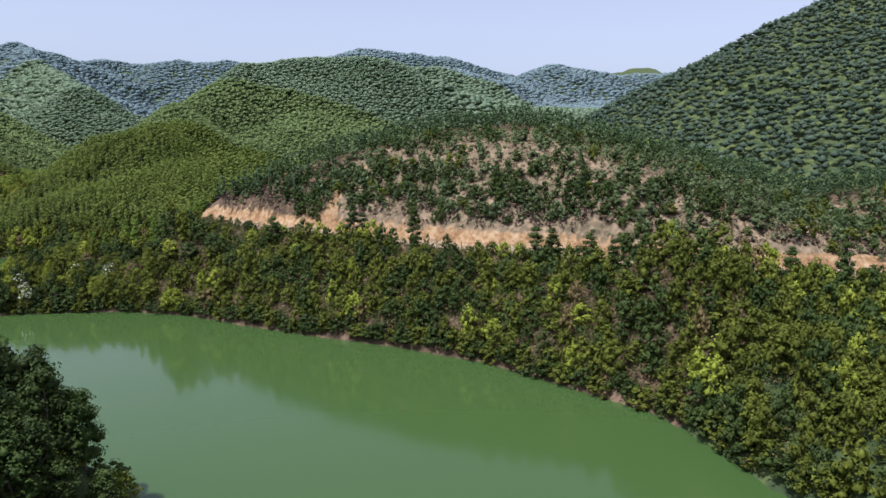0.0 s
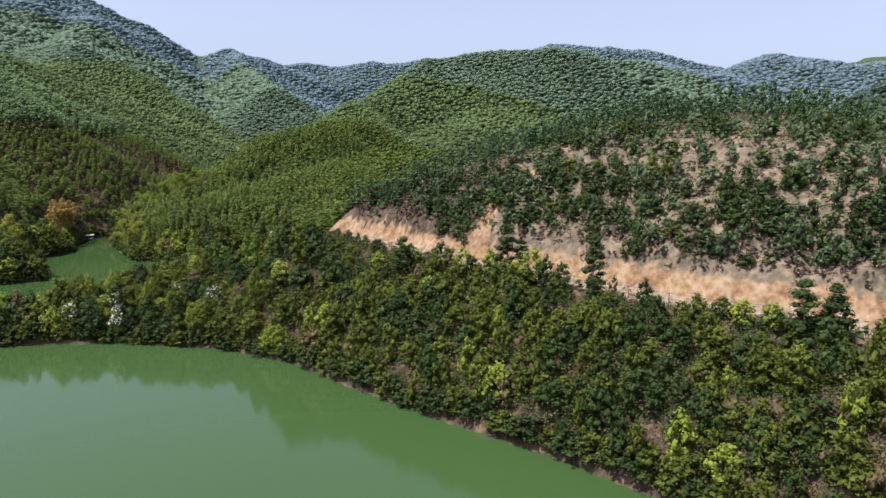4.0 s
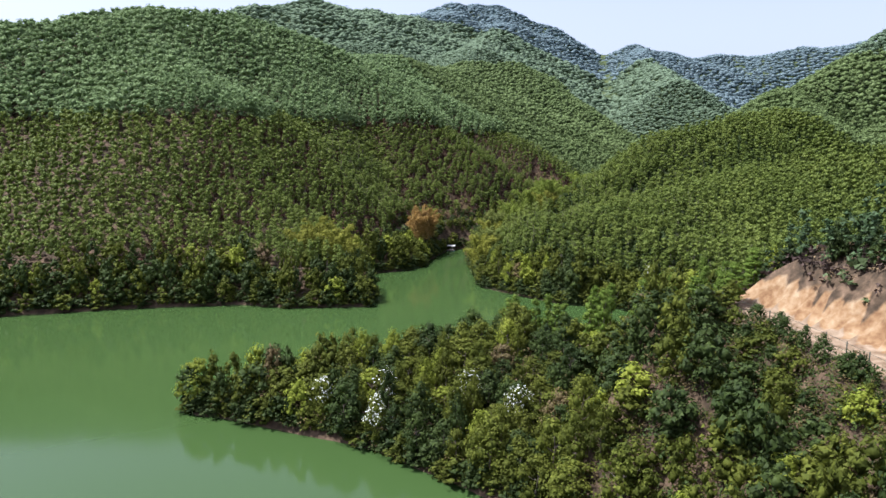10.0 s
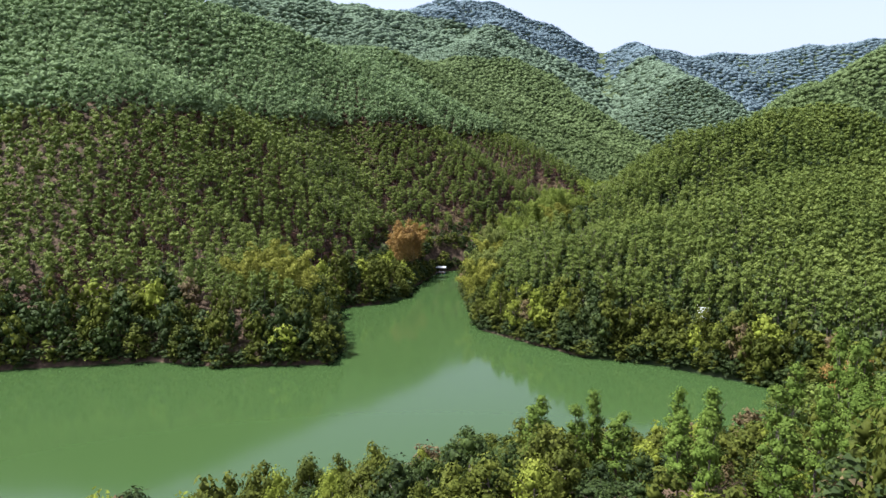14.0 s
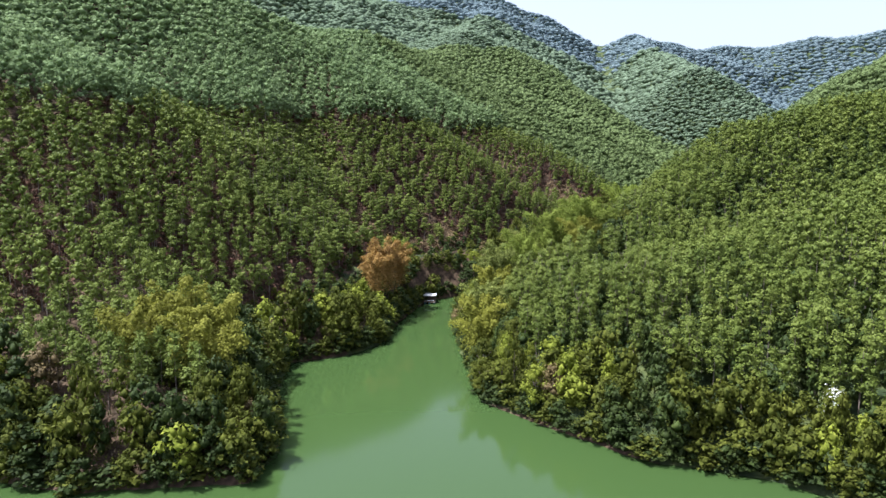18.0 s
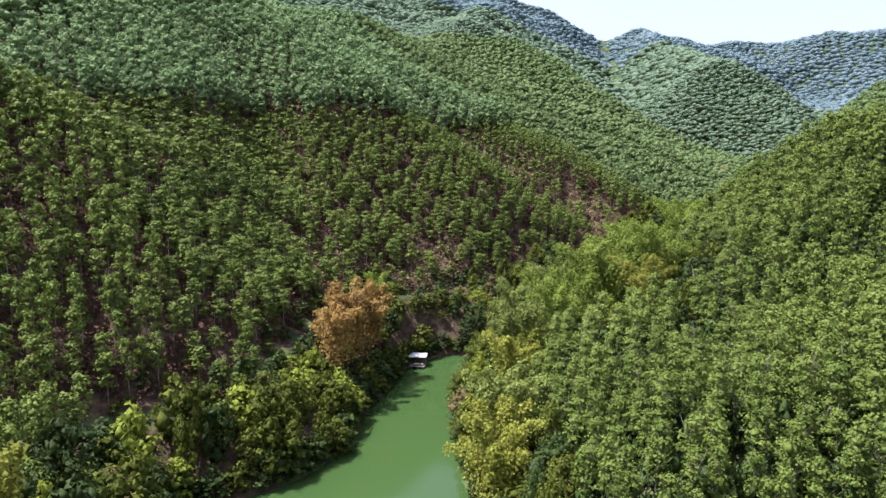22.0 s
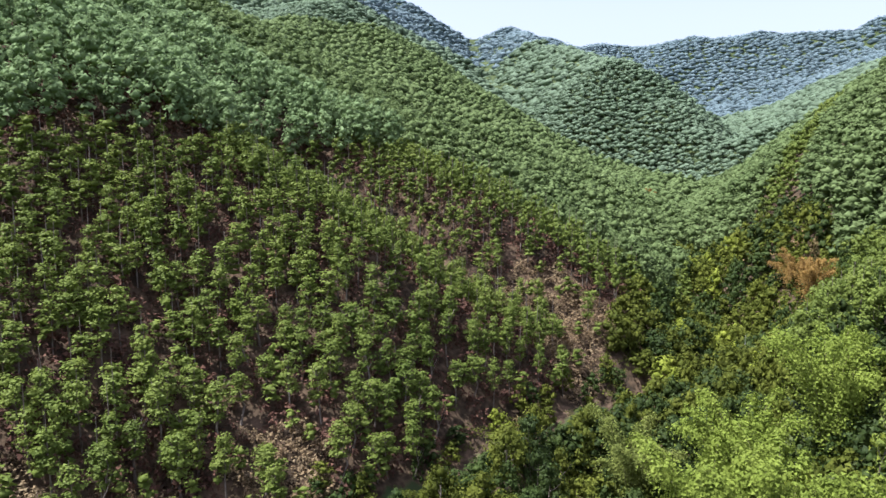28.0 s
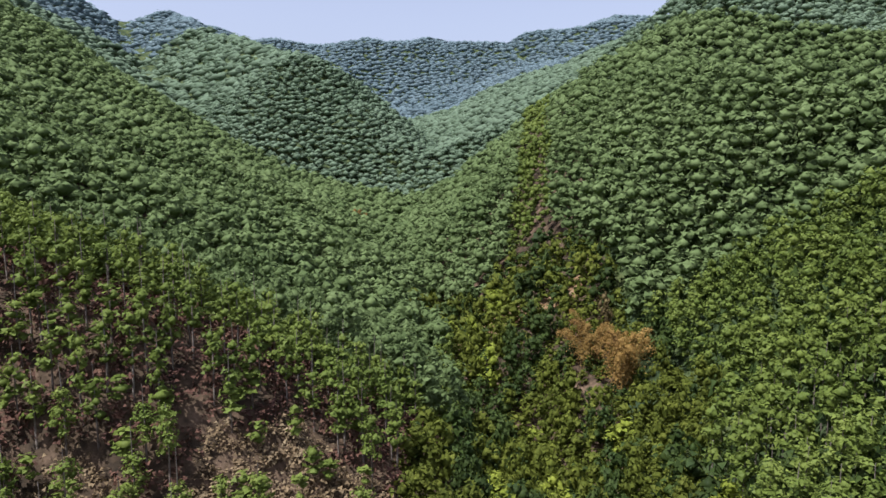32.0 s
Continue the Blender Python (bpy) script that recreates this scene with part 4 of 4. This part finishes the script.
# the dark leaf colour here deepens the gaps between crowns like shade
joined("peninsula_undergrowth", MAT, at[near], BROAD_DARK, "dense undergrowth on the peninsula, darkened as shade between the crowns", "undergrowth")
joined("bank_undergrowth", THICKET, at[~near], BROAD_DARK, "dense undergrowth on the steep bank, darkened as shade between the crowns", "undergrowth")
# bushes that break the cut, and a thicker fringe above it
x, y = scatter(-66, 112, 108, 200, 1.9)
d, side, _ = along(ROAD, x, y)
n = d * side
m = (n > 2.6) & (n < 9) & (((x > -37) & (x < -30)) | ((x > 34) & (x < 38)) | ((x > -3) & (x < 0) & (n > 4)))
joined("cut_bushes", BROAD_BANK, spots(x[m], y[m], 0.45, 0.8, 0.4, 0.75), BROAD_DARK, "dark bushes growing down the sandy cut", "bushes")
m = (n > 7) & (n < 17) & (x < 60) & (rng.random(len(x)) < 0.5)
joined("fringe_shrubs", SHRUB, spots(x[m], y[m], 0.9, 1.7, 0.9, 1.9), BROAD_DARK, "dark shrubs along the top of the cut", "shrubs")
# dark dry brush on the lip of the cut, bushes along the outer edge of the road
x, y = scatter(-68, 112, 108, 200, 1.1)
d, side, _ = along(ROAD, x, y)
m = (side > 0) & (d > 4.6) & (d < 9.5) & (rng.random(len(x)) < np.where(x < 30, 0.8, 0.4)) & (np.hypot(x + 26, y - 170) > 5)
joined("dark_dry_brush", BRUSH, spots(x[m], y[m], 0.6, 1.3, 0.5, 1.3), DARK_BRUSH, "dark dry brush overhanging the cut", "undergrowth")
m = (side < 0) & (d > 3.0) & (d < 5.5) & (x > -62) & (rng.random(len(x)) < 0.3)
at = spots(x[m], y[m], 0.35, 0.7, 0.3, 0.62)
joined("roadside_bushes", BROAD_NEAR, at[x[m] < -28], BROAD_DARK, "low dark bushes along the road edge", "bushes")
joined("far_roadside_bushes", BROAD_MID, at[x[m] >= -28], BROAD_DARK, "low dark bushes along the far road edge", "bushes")
# dry undergrowth
x, y = scatter(-300, -190, 150, 450, 1.45)
m = (zone(x, y) == 1) & (x < -204) & (along(FLIGHT, x, y)[0] < 80) & (rng.random(len(x)) < 0.9)
pale = dry_patch(x, y) > 0
joined("dry_undergrowth", TANGLE, spots(x[m & ~pale], y[m & ~pale], 0.9, 1.8, 0.7, 1.9), DRY_BRUSH, "dry reddish-brown undergrowth between the trees", "undergrowth")
x, y = scatter(-252, -202, 262, 360, 0.95)
m = (dry_patch(x, y) > 0) & (zone(x, y) == 1) & (along(TRACK, x, y)[0] > 2)
joined("pale_dry_brush", TANGLE, spots(x[m], y[m], 0.7, 1.5, 0.5, 1.4), DRY_GRASS, "pale straw-coloured dry brush on open ground", "undergrowth")
x, y = scatter(-236, -194, 214, 345, 1.9)
td = along(TRACK, x, y)[0]
foot = np.min([np.hypot(x - cx, y - cy) for cx, cy, *_ in CLUMPS], axis=0)
m = (zone(x, y) == 0) & (shore_distance(x, y) > 0.3) & (td > 1.5) & (foot > 1.6)
m |= (td > 1.5) & (td < 4.0) & (rng.random(len(x)) < 0.55)
at = spots(x[m], y[m], 0.45, 0.85, 0.4, 0.8)
joined("track_bushes", BROAD_MID, at[::3], BROAD, "olive bushes beside the track", "bushes")
joined("dark_track_bushes", BROAD_MID, at[np.arange(len(at)) % 3 > 0], BROAD_DARK, "dark bushes crowding the track and bank", "bushes")
x, y = scatter(-236, -194, 214, 345, 1.2)
m = along(TRACK, x, y)[0] < 1.5
joined("track_litter", BRUSH, spots(x[m], y[m], 0.5, 1.0, 0.1, 0.3), DARK_BRUSH, "dark leaf litter and twigs on the track", "undergrowth")
x, y = scatter(-330, 175, 100, 420, 1.7)
m = (zone(x, y) == 2) & (along(FLIGHT, x, y)[0] < 110)
m[m] = in_sight(x[m], y[m], 1.5)
at = spots(x[m], y[m], 0.9, 1.9, 0.6, 1.6)
near = along(FLIGHT, at[:, 0], at[:, 1])[0] < 58
joined("green_undergrowth", MAT, at[near], BROAD, "low green undergrowth covering the near bank", "undergrowth")
joined("far_green_undergrowth", THICKET, at[~near], BROAD, "low green undergrowth covering the bank", "undergrowth")
x, y = scatter(-60, 150, 110, 230, 1.3)
m = ((zone(x, y) == 4) | (zone(x, y) == 3)) & (rng.random(len(x)) < 0.8)
joined("dry_grass", THICKET, spots(x[m], y[m], 0.4, 1.0, 0.25, 0.7), DRY_GRASS, "tufts of dry straw-coloured grass", "grass")

# upright trees at the neck of the peninsula
x, y = scatter(-112, -60, 170, 225, 4.1, 0.25)
m = (zone(x, y) == 5) & (shore_distance(x, y) > 1)
SPIRE = [lobed(1700, 1.0, 0.8, 8.6, 0.85, 24, 0.66, 0.12, 700 + k) for k in range(5)]
models = [plant("upright_tree", stem(8.2, 0.13, 6, 0.9, 860 + k), SPIRE[k], SPIRE_LEAF, BARK, "tall narrow bright green young tree", "tree", "row of upright trees") for k in range(5)]
at = spots(x[m], y[m], 0.8, 1.1, 0.85, 1.12)
crest_line = np.where(at[:, 1] > 193, 18.8, np.interp(at[:, 0], [-95, -80, -76, -67], [14.5, 19, 21, 23.5]))
at[:, 5] *= np.clip((crest_line - at[:, 2]) / 8.9, 0.65, 1.3)
planted(models, at, "")
# tall dark trees below the road
models = [plant("roadside_tree", stem(7.5, 0.15, 6, 1.1, 870 + k), SPIRE[k], BROAD_DARK, BARK, "tall dark green tree beside the sandy road", "tree", "roadside trees") for k in range(5)]
ROADSIDE = [(-40, 161), (-20, 152), (-18, 153), (-6, 144), (18, 132), (21, 131), (27, 126), (31, 123), (36, 121), (40, 120), (47, 118), (58, 113), (67, 113)]
planted(models, spots([p[0] for p in ROADSIDE], [p[1] for p in ROADSIDE], 1.1, 1.6, 0.7, 1.05), "")
# the near clump on the western spit
x, y = scatter(-60, -28, 46, 72, 3.7)
m = shore_distance(x, y) > 0.8
x, y = x[m], y[m]
models = [plant("spit_tree", stem(9.0, 0.18, 6, 1.6, 880 + k), lobed(1900, 1.9, 1.0, 9.8, 0.55, 30, 1.05, 0.17, 710 + k, faces=8), BROAD_DARK, BARK, "tall bushy dark green tree at the water", "tree", "trees on the spit") for k in range(4)]
at = spots(x, y, 0.9, 1.2, 0.9, 1.1)
grow = np.clip(0.55 + (-31 - x) / 16, 0.55, 1.25)
at[:, 4] *= 0.5 + 0.5 * grow
at[:, 5] *= grow
planted(models, at, "")
x, y = scatter(-66, -26, 42, 73, 2.4)
m = shore_distance(x, y) > 0.2
at = spots(x[m], y[m], 0.5, 0.9, 0.35, 0.7)
joined("spit_bushes", BROAD_MID, at[::2], BROAD, "olive bushes at the foot of the trees", "bushes")
joined("dark_spit_bushes", BROAD_MID, at[1::2], BROAD_DARK, "dark bushes at the foot of the trees", "bushes")
bush = plant("yellow_bush", stem(3.0, 0.1, 5, 1.0, 838), BROAD_NEAR[4], LIME, BARK, "yellow-green bush at the edge of the spit", "shrub", "")
bush.matrix_basis = Matrix.Translation((-32, 64.5, 0.8)) @ Matrix.Diagonal((0.9, 0.9, 1.0, 1))


# ---- bamboo ----
def bamboo(name, culms, tall, spread, per, leaf, leaf_size, label, seed):
    """A clump of arching culms with feathery plumes of small leaves."""
    r = np.random.default_rng(seed)
    root = new(name)
    tagged(root, label, "bamboo", "bamboo clumps")
    place, out, stems = [], [], []
    for k in range(culms):
        a, h = k * 2.4 + r.uniform(-0.5, 0.5), tall * r.uniform(0.62, 1.06)
        way = np.array([math.cos(a), math.sin(a), 0])
        foot = way * r.uniform(0.1, 1.1)
        lean = spread * r.uniform(0.25, 1.0)
        q = np.linspace(0, 1, 7)
        line = [foot + way * lean * u ** 2.0 + np.array([0, 0, h * (u - 0.24 * u ** 5)]) for u in q]
        stems.append(tube(line, [0.06, 0.057, 0.052, 0.045, 0.035, 0.02, 0.008], 3))
        u = 0.18 + 0.82 * r.uniform(0, 1, per) ** 0.7
        p = np.stack([np.interp(u, q, [pt[j] for pt in line]) for j in range(3)], 1)
        side = r.normal(0, 1, (per, 3)) * np.array([1, 1, 0.6])
        reach = (0.75 * (1.1 - u) + 0.2)[:, None] * (tall / 13)
        p = p + side * reach - np.array([0, 0, 0.35]) * (side[:, 0:1] ** 2 + side[:, 1:2] ** 2) * reach
        place.append(p)
        out.append(side * np.array([1, 1, 0.6]) + way * 0.4 + np.array([0, 0, 0.5]))
    stems = merged(*stems)
    part("culm", stems, CULM, root)
    place, out = np.concatenate(place), np.concatenate(out)
    out /= np.linalg.norm(out, axis=1)[:, None]
    part("foliage", leaves(place, out, leaf_size * tall / 13, r, 0.35, 0.2), leaf, root)
    return root


LOOKS = [(BAMBOO, "feathery yellow-green bamboo clump"), (BAMBOO_FRESH, "arching fresh green bamboo clump"),
         (DRY_BAMBOO, "dry orange-brown bamboo clump"), (BAMBOO_DULL, "dull green drooping bamboo clump")]
for k, (bx, by, tall, spread, which) in enumerate(CLUMPS):
    close, over = 270 < by < 330 or bx > -175, 280 < by < 330
    close = close or which == 2
    ob = bamboo("bamboo_clump", 20, tall * 1.18, spread * 1.1, 800 if over else 520 if close else 340, LOOKS[which][0], 0.115 if over else 0.15 if close else 0.2, LOOKS[which][1] + " near the water", 900 + k)
    ob.location = (bx, by, float(height(np.array([bx]), np.array([by]))[0]) - 0.1)
r = np.random.default_rng(77)
foot = np.array([(bx + math.cos(q) * w, by + math.sin(q) * w) for bx, by, *_ in CLUMPS for q, w in zip(r.uniform(0, 6.28, 16), r.uniform(1.2, 5.4, 16))])
foot = foot[(shore_distance(foot[:, 0], foot[:, 1]) > 0.3) & (along(TRACK, foot[:, 0], foot[:, 1])[0] > 2.2)]
at = spots(foot[:, 0], foot[:, 1], 0.5, 0.9, 0.4, 0.8)
joined("clump_bushes", BROAD_MID, at[::2], BROAD, "olive bushes round the bamboo", "bushes")
joined("dark_clump_bushes", BROAD_MID, at[1::2], BROAD_DARK, "dark bushes round the bamboo", "bushes")


# ---- built things ----
def box(lx, ly, lz, cx=0.0, cy=0.0, cz=0.0, bevel=0.02):
    bm = bmesh.new()
    bmesh.ops.create_cube(bm, size=1, matrix=Matrix.Translation((cx, cy, cz)) @ Matrix.Diagonal((lx, ly, lz, 1)))
    if bevel:
        bmesh.ops.bevel(bm, geom=bm.edges[:], offset=bevel, segments=1, affect="EDGES")
    return bm


def solid(name, bm, material, parent, label=""):
    me = bpy.data.meshes.new(name)
    bm.to_mesh(me)
    bm.free()
    me.materials.append(material)
    ob = new(name, me)
    ob.parent = parent
    return tagged(ob, label)


hut = tagged(new("floating_hut"), "small floating fishing hut with a pale flat roof", "hut")
hut.matrix_basis = pose(-215.6, 278.6, 0.0, 0, 0, 40)
roof = box(3.1, 2.0, 0.07, 0, 0, 1.95)
bmesh.ops.rotate(roof, verts=roof.verts, cent=(0, 0, 1.95), matrix=Matrix.Rotation(radians(7), 3, "X"))
solid("roof", roof, PALE_SHEET, hut, "weathered white sheet roof")
for k in range(9):
    solid("deck_board", box(0.28, 3.0, 0.05, -1.2 + k * 0.3, -0.5, 0.42, 0.01), OLD_WOOD, hut)
for px, py in ((-1.4, -0.9), (1.4, -0.9), (-1.4, 0.9), (1.4, 0.9)):
    solid("post", box(0.09, 0.09, 1.55, px * 0.95, py * 0.95, 1.17, 0.01), OLD_WOOD, hut)
solid("back_wall", box(2.8, 0.05, 1.4, 0, 0.95, 1.15, 0.01), OLD_WOOD, hut, "dark plank back wall")
solid("bench", box(1.6, 0.5, 0.08, 0.2, -1.2, 0.72, 0.01), PALE_SHEET, hut, "pale board bench")
for px in (-1.1, 0, 1.1):
    part("float_drum", tube([(px, -1.7, 0.18), (px, -1.69, 0.18), (px, 0.9, 0.18), (px, 0.91, 0.18)], [0.02, 0.26, 0.26, 0.02], 10), BLUE_DRUM, hut, "faded blue drum")
for px, py, lx, turn in ((-217.6, 273.5, 6.0, 50), (-209.0, 283.5, 5.0, -20)):
    pole = tagged(new("floating_pole", tri_mesh("floating_pole", *tube([(-lx / 2, 0, 0.05), (0, 0.15, 0.07), (lx / 2, 0, 0.05)], [0.07, 0.06, 0.03], 6), OLD_WOOD)),
                  "thin bamboo pole floating on the water", "pole")
    pole.matrix_basis = pose(px, py, 0, 0, 0, turn)

# fence along the outer edge of the road
fence = tagged(new("fence"), "wire fence with thin dark posts along the road", "fence")
post_mesh = None
tops = []
length = 0.0
for (ax, ay, az), (bx, by, bz) in zip(ROAD[:-1], ROAD[1:]):
    run = math.hypot(bx - ax, by - ay)
    nx, ny = (by - ay) / run, -(bx - ax) / run
    u = (-length) % 3.0
    while u < run:
        q = u / run
        px, py = ax + (bx - ax) * q + nx * 2.3, ay + (by - ay) * q + ny * 2.3
        pz = float(height(np.array([px]), np.array([py]))[0])
        if post_mesh is None:
            v, f = tube([(0, 0, -0.3), (0, 0, 0.9), (0, 0, 1.9), (0, 0, 1.92)], [0.06, 0.06, 0.06, 0.01], 6)
            post_mesh = tri_mesh("post", v, f, FENCE_PAINT)
        ob = part("post", post_mesh, None, fence)
        ob.location = (px, py, pz)
        tops.append((px, py, pz))
        u += 3.0
    length += run
for up in (0.25, 1.0, 1.75):
    part("wire", tube([(px, py, pz + up) for px, py, pz in tops], [0.02] * len(tops), 3), FENCE_PAINT, fence)

# bare pole standing in the valley scrub
pole = new("bare_trunk", tri_mesh("bare_trunk", *stem(7.5, 0.09, 3, 0.7, 990), PALE_STEM))
tagged(pole, "bare pale dead tree trunk standing in the scrub", "tree")
pole.location = (-201, 353, float(height(np.array([-201.0]), np.array([353.0]))[0]))
# white blossoms on a few shrubs
for k, (bx, by) in enumerate(((-98, 158), (-95, 154), (-104, 152), (-88, 163), (-116, 250), (-80, 163))):
    r = np.random.default_rng(60 + k)
    v, f = BROAD_NEAR[k % 6]
    centres = v.reshape(-1, 3, 3).mean(1)
    some = centres[(centres[:, 2] > 2.4) & (r.random(len(centres)) < 0.3)]
    some = some * np.array([1.06, 1.06, 1.05])
    ob = plant("flowering_shrub", stem(3.4, 0.1, 4, 1.0, 830 + k), (v, f), BROAD, BARK, "green shrub with sprays of white blossom", "shrub", "flowering shrubs",
               [("blossoms", leaves(some, some - np.array([0, 0, 2.5]), 0.12, r), BLOSSOM)])
    ob.matrix_basis = Matrix.Translation((bx, by, float(height(np.array([float(bx)]), np.array([float(by)]))[0]))) @ Matrix.Diagonal((1.0, 1.0, 1.35, 1))
# the bright bush at the tip
tip = plant("lime_bush", stem(3.0, 0.1, 5, 1.0, 835), BROAD_NEAR[2], LIME, BARK, "bright lime-green bush at the tip of the peninsula", "shrub", "")
tip.matrix_basis = Matrix.Translation((-122.6, 143.2, 0.3)) @ Matrix.Diagonal((1.6, 1.6, 1.55, 1))
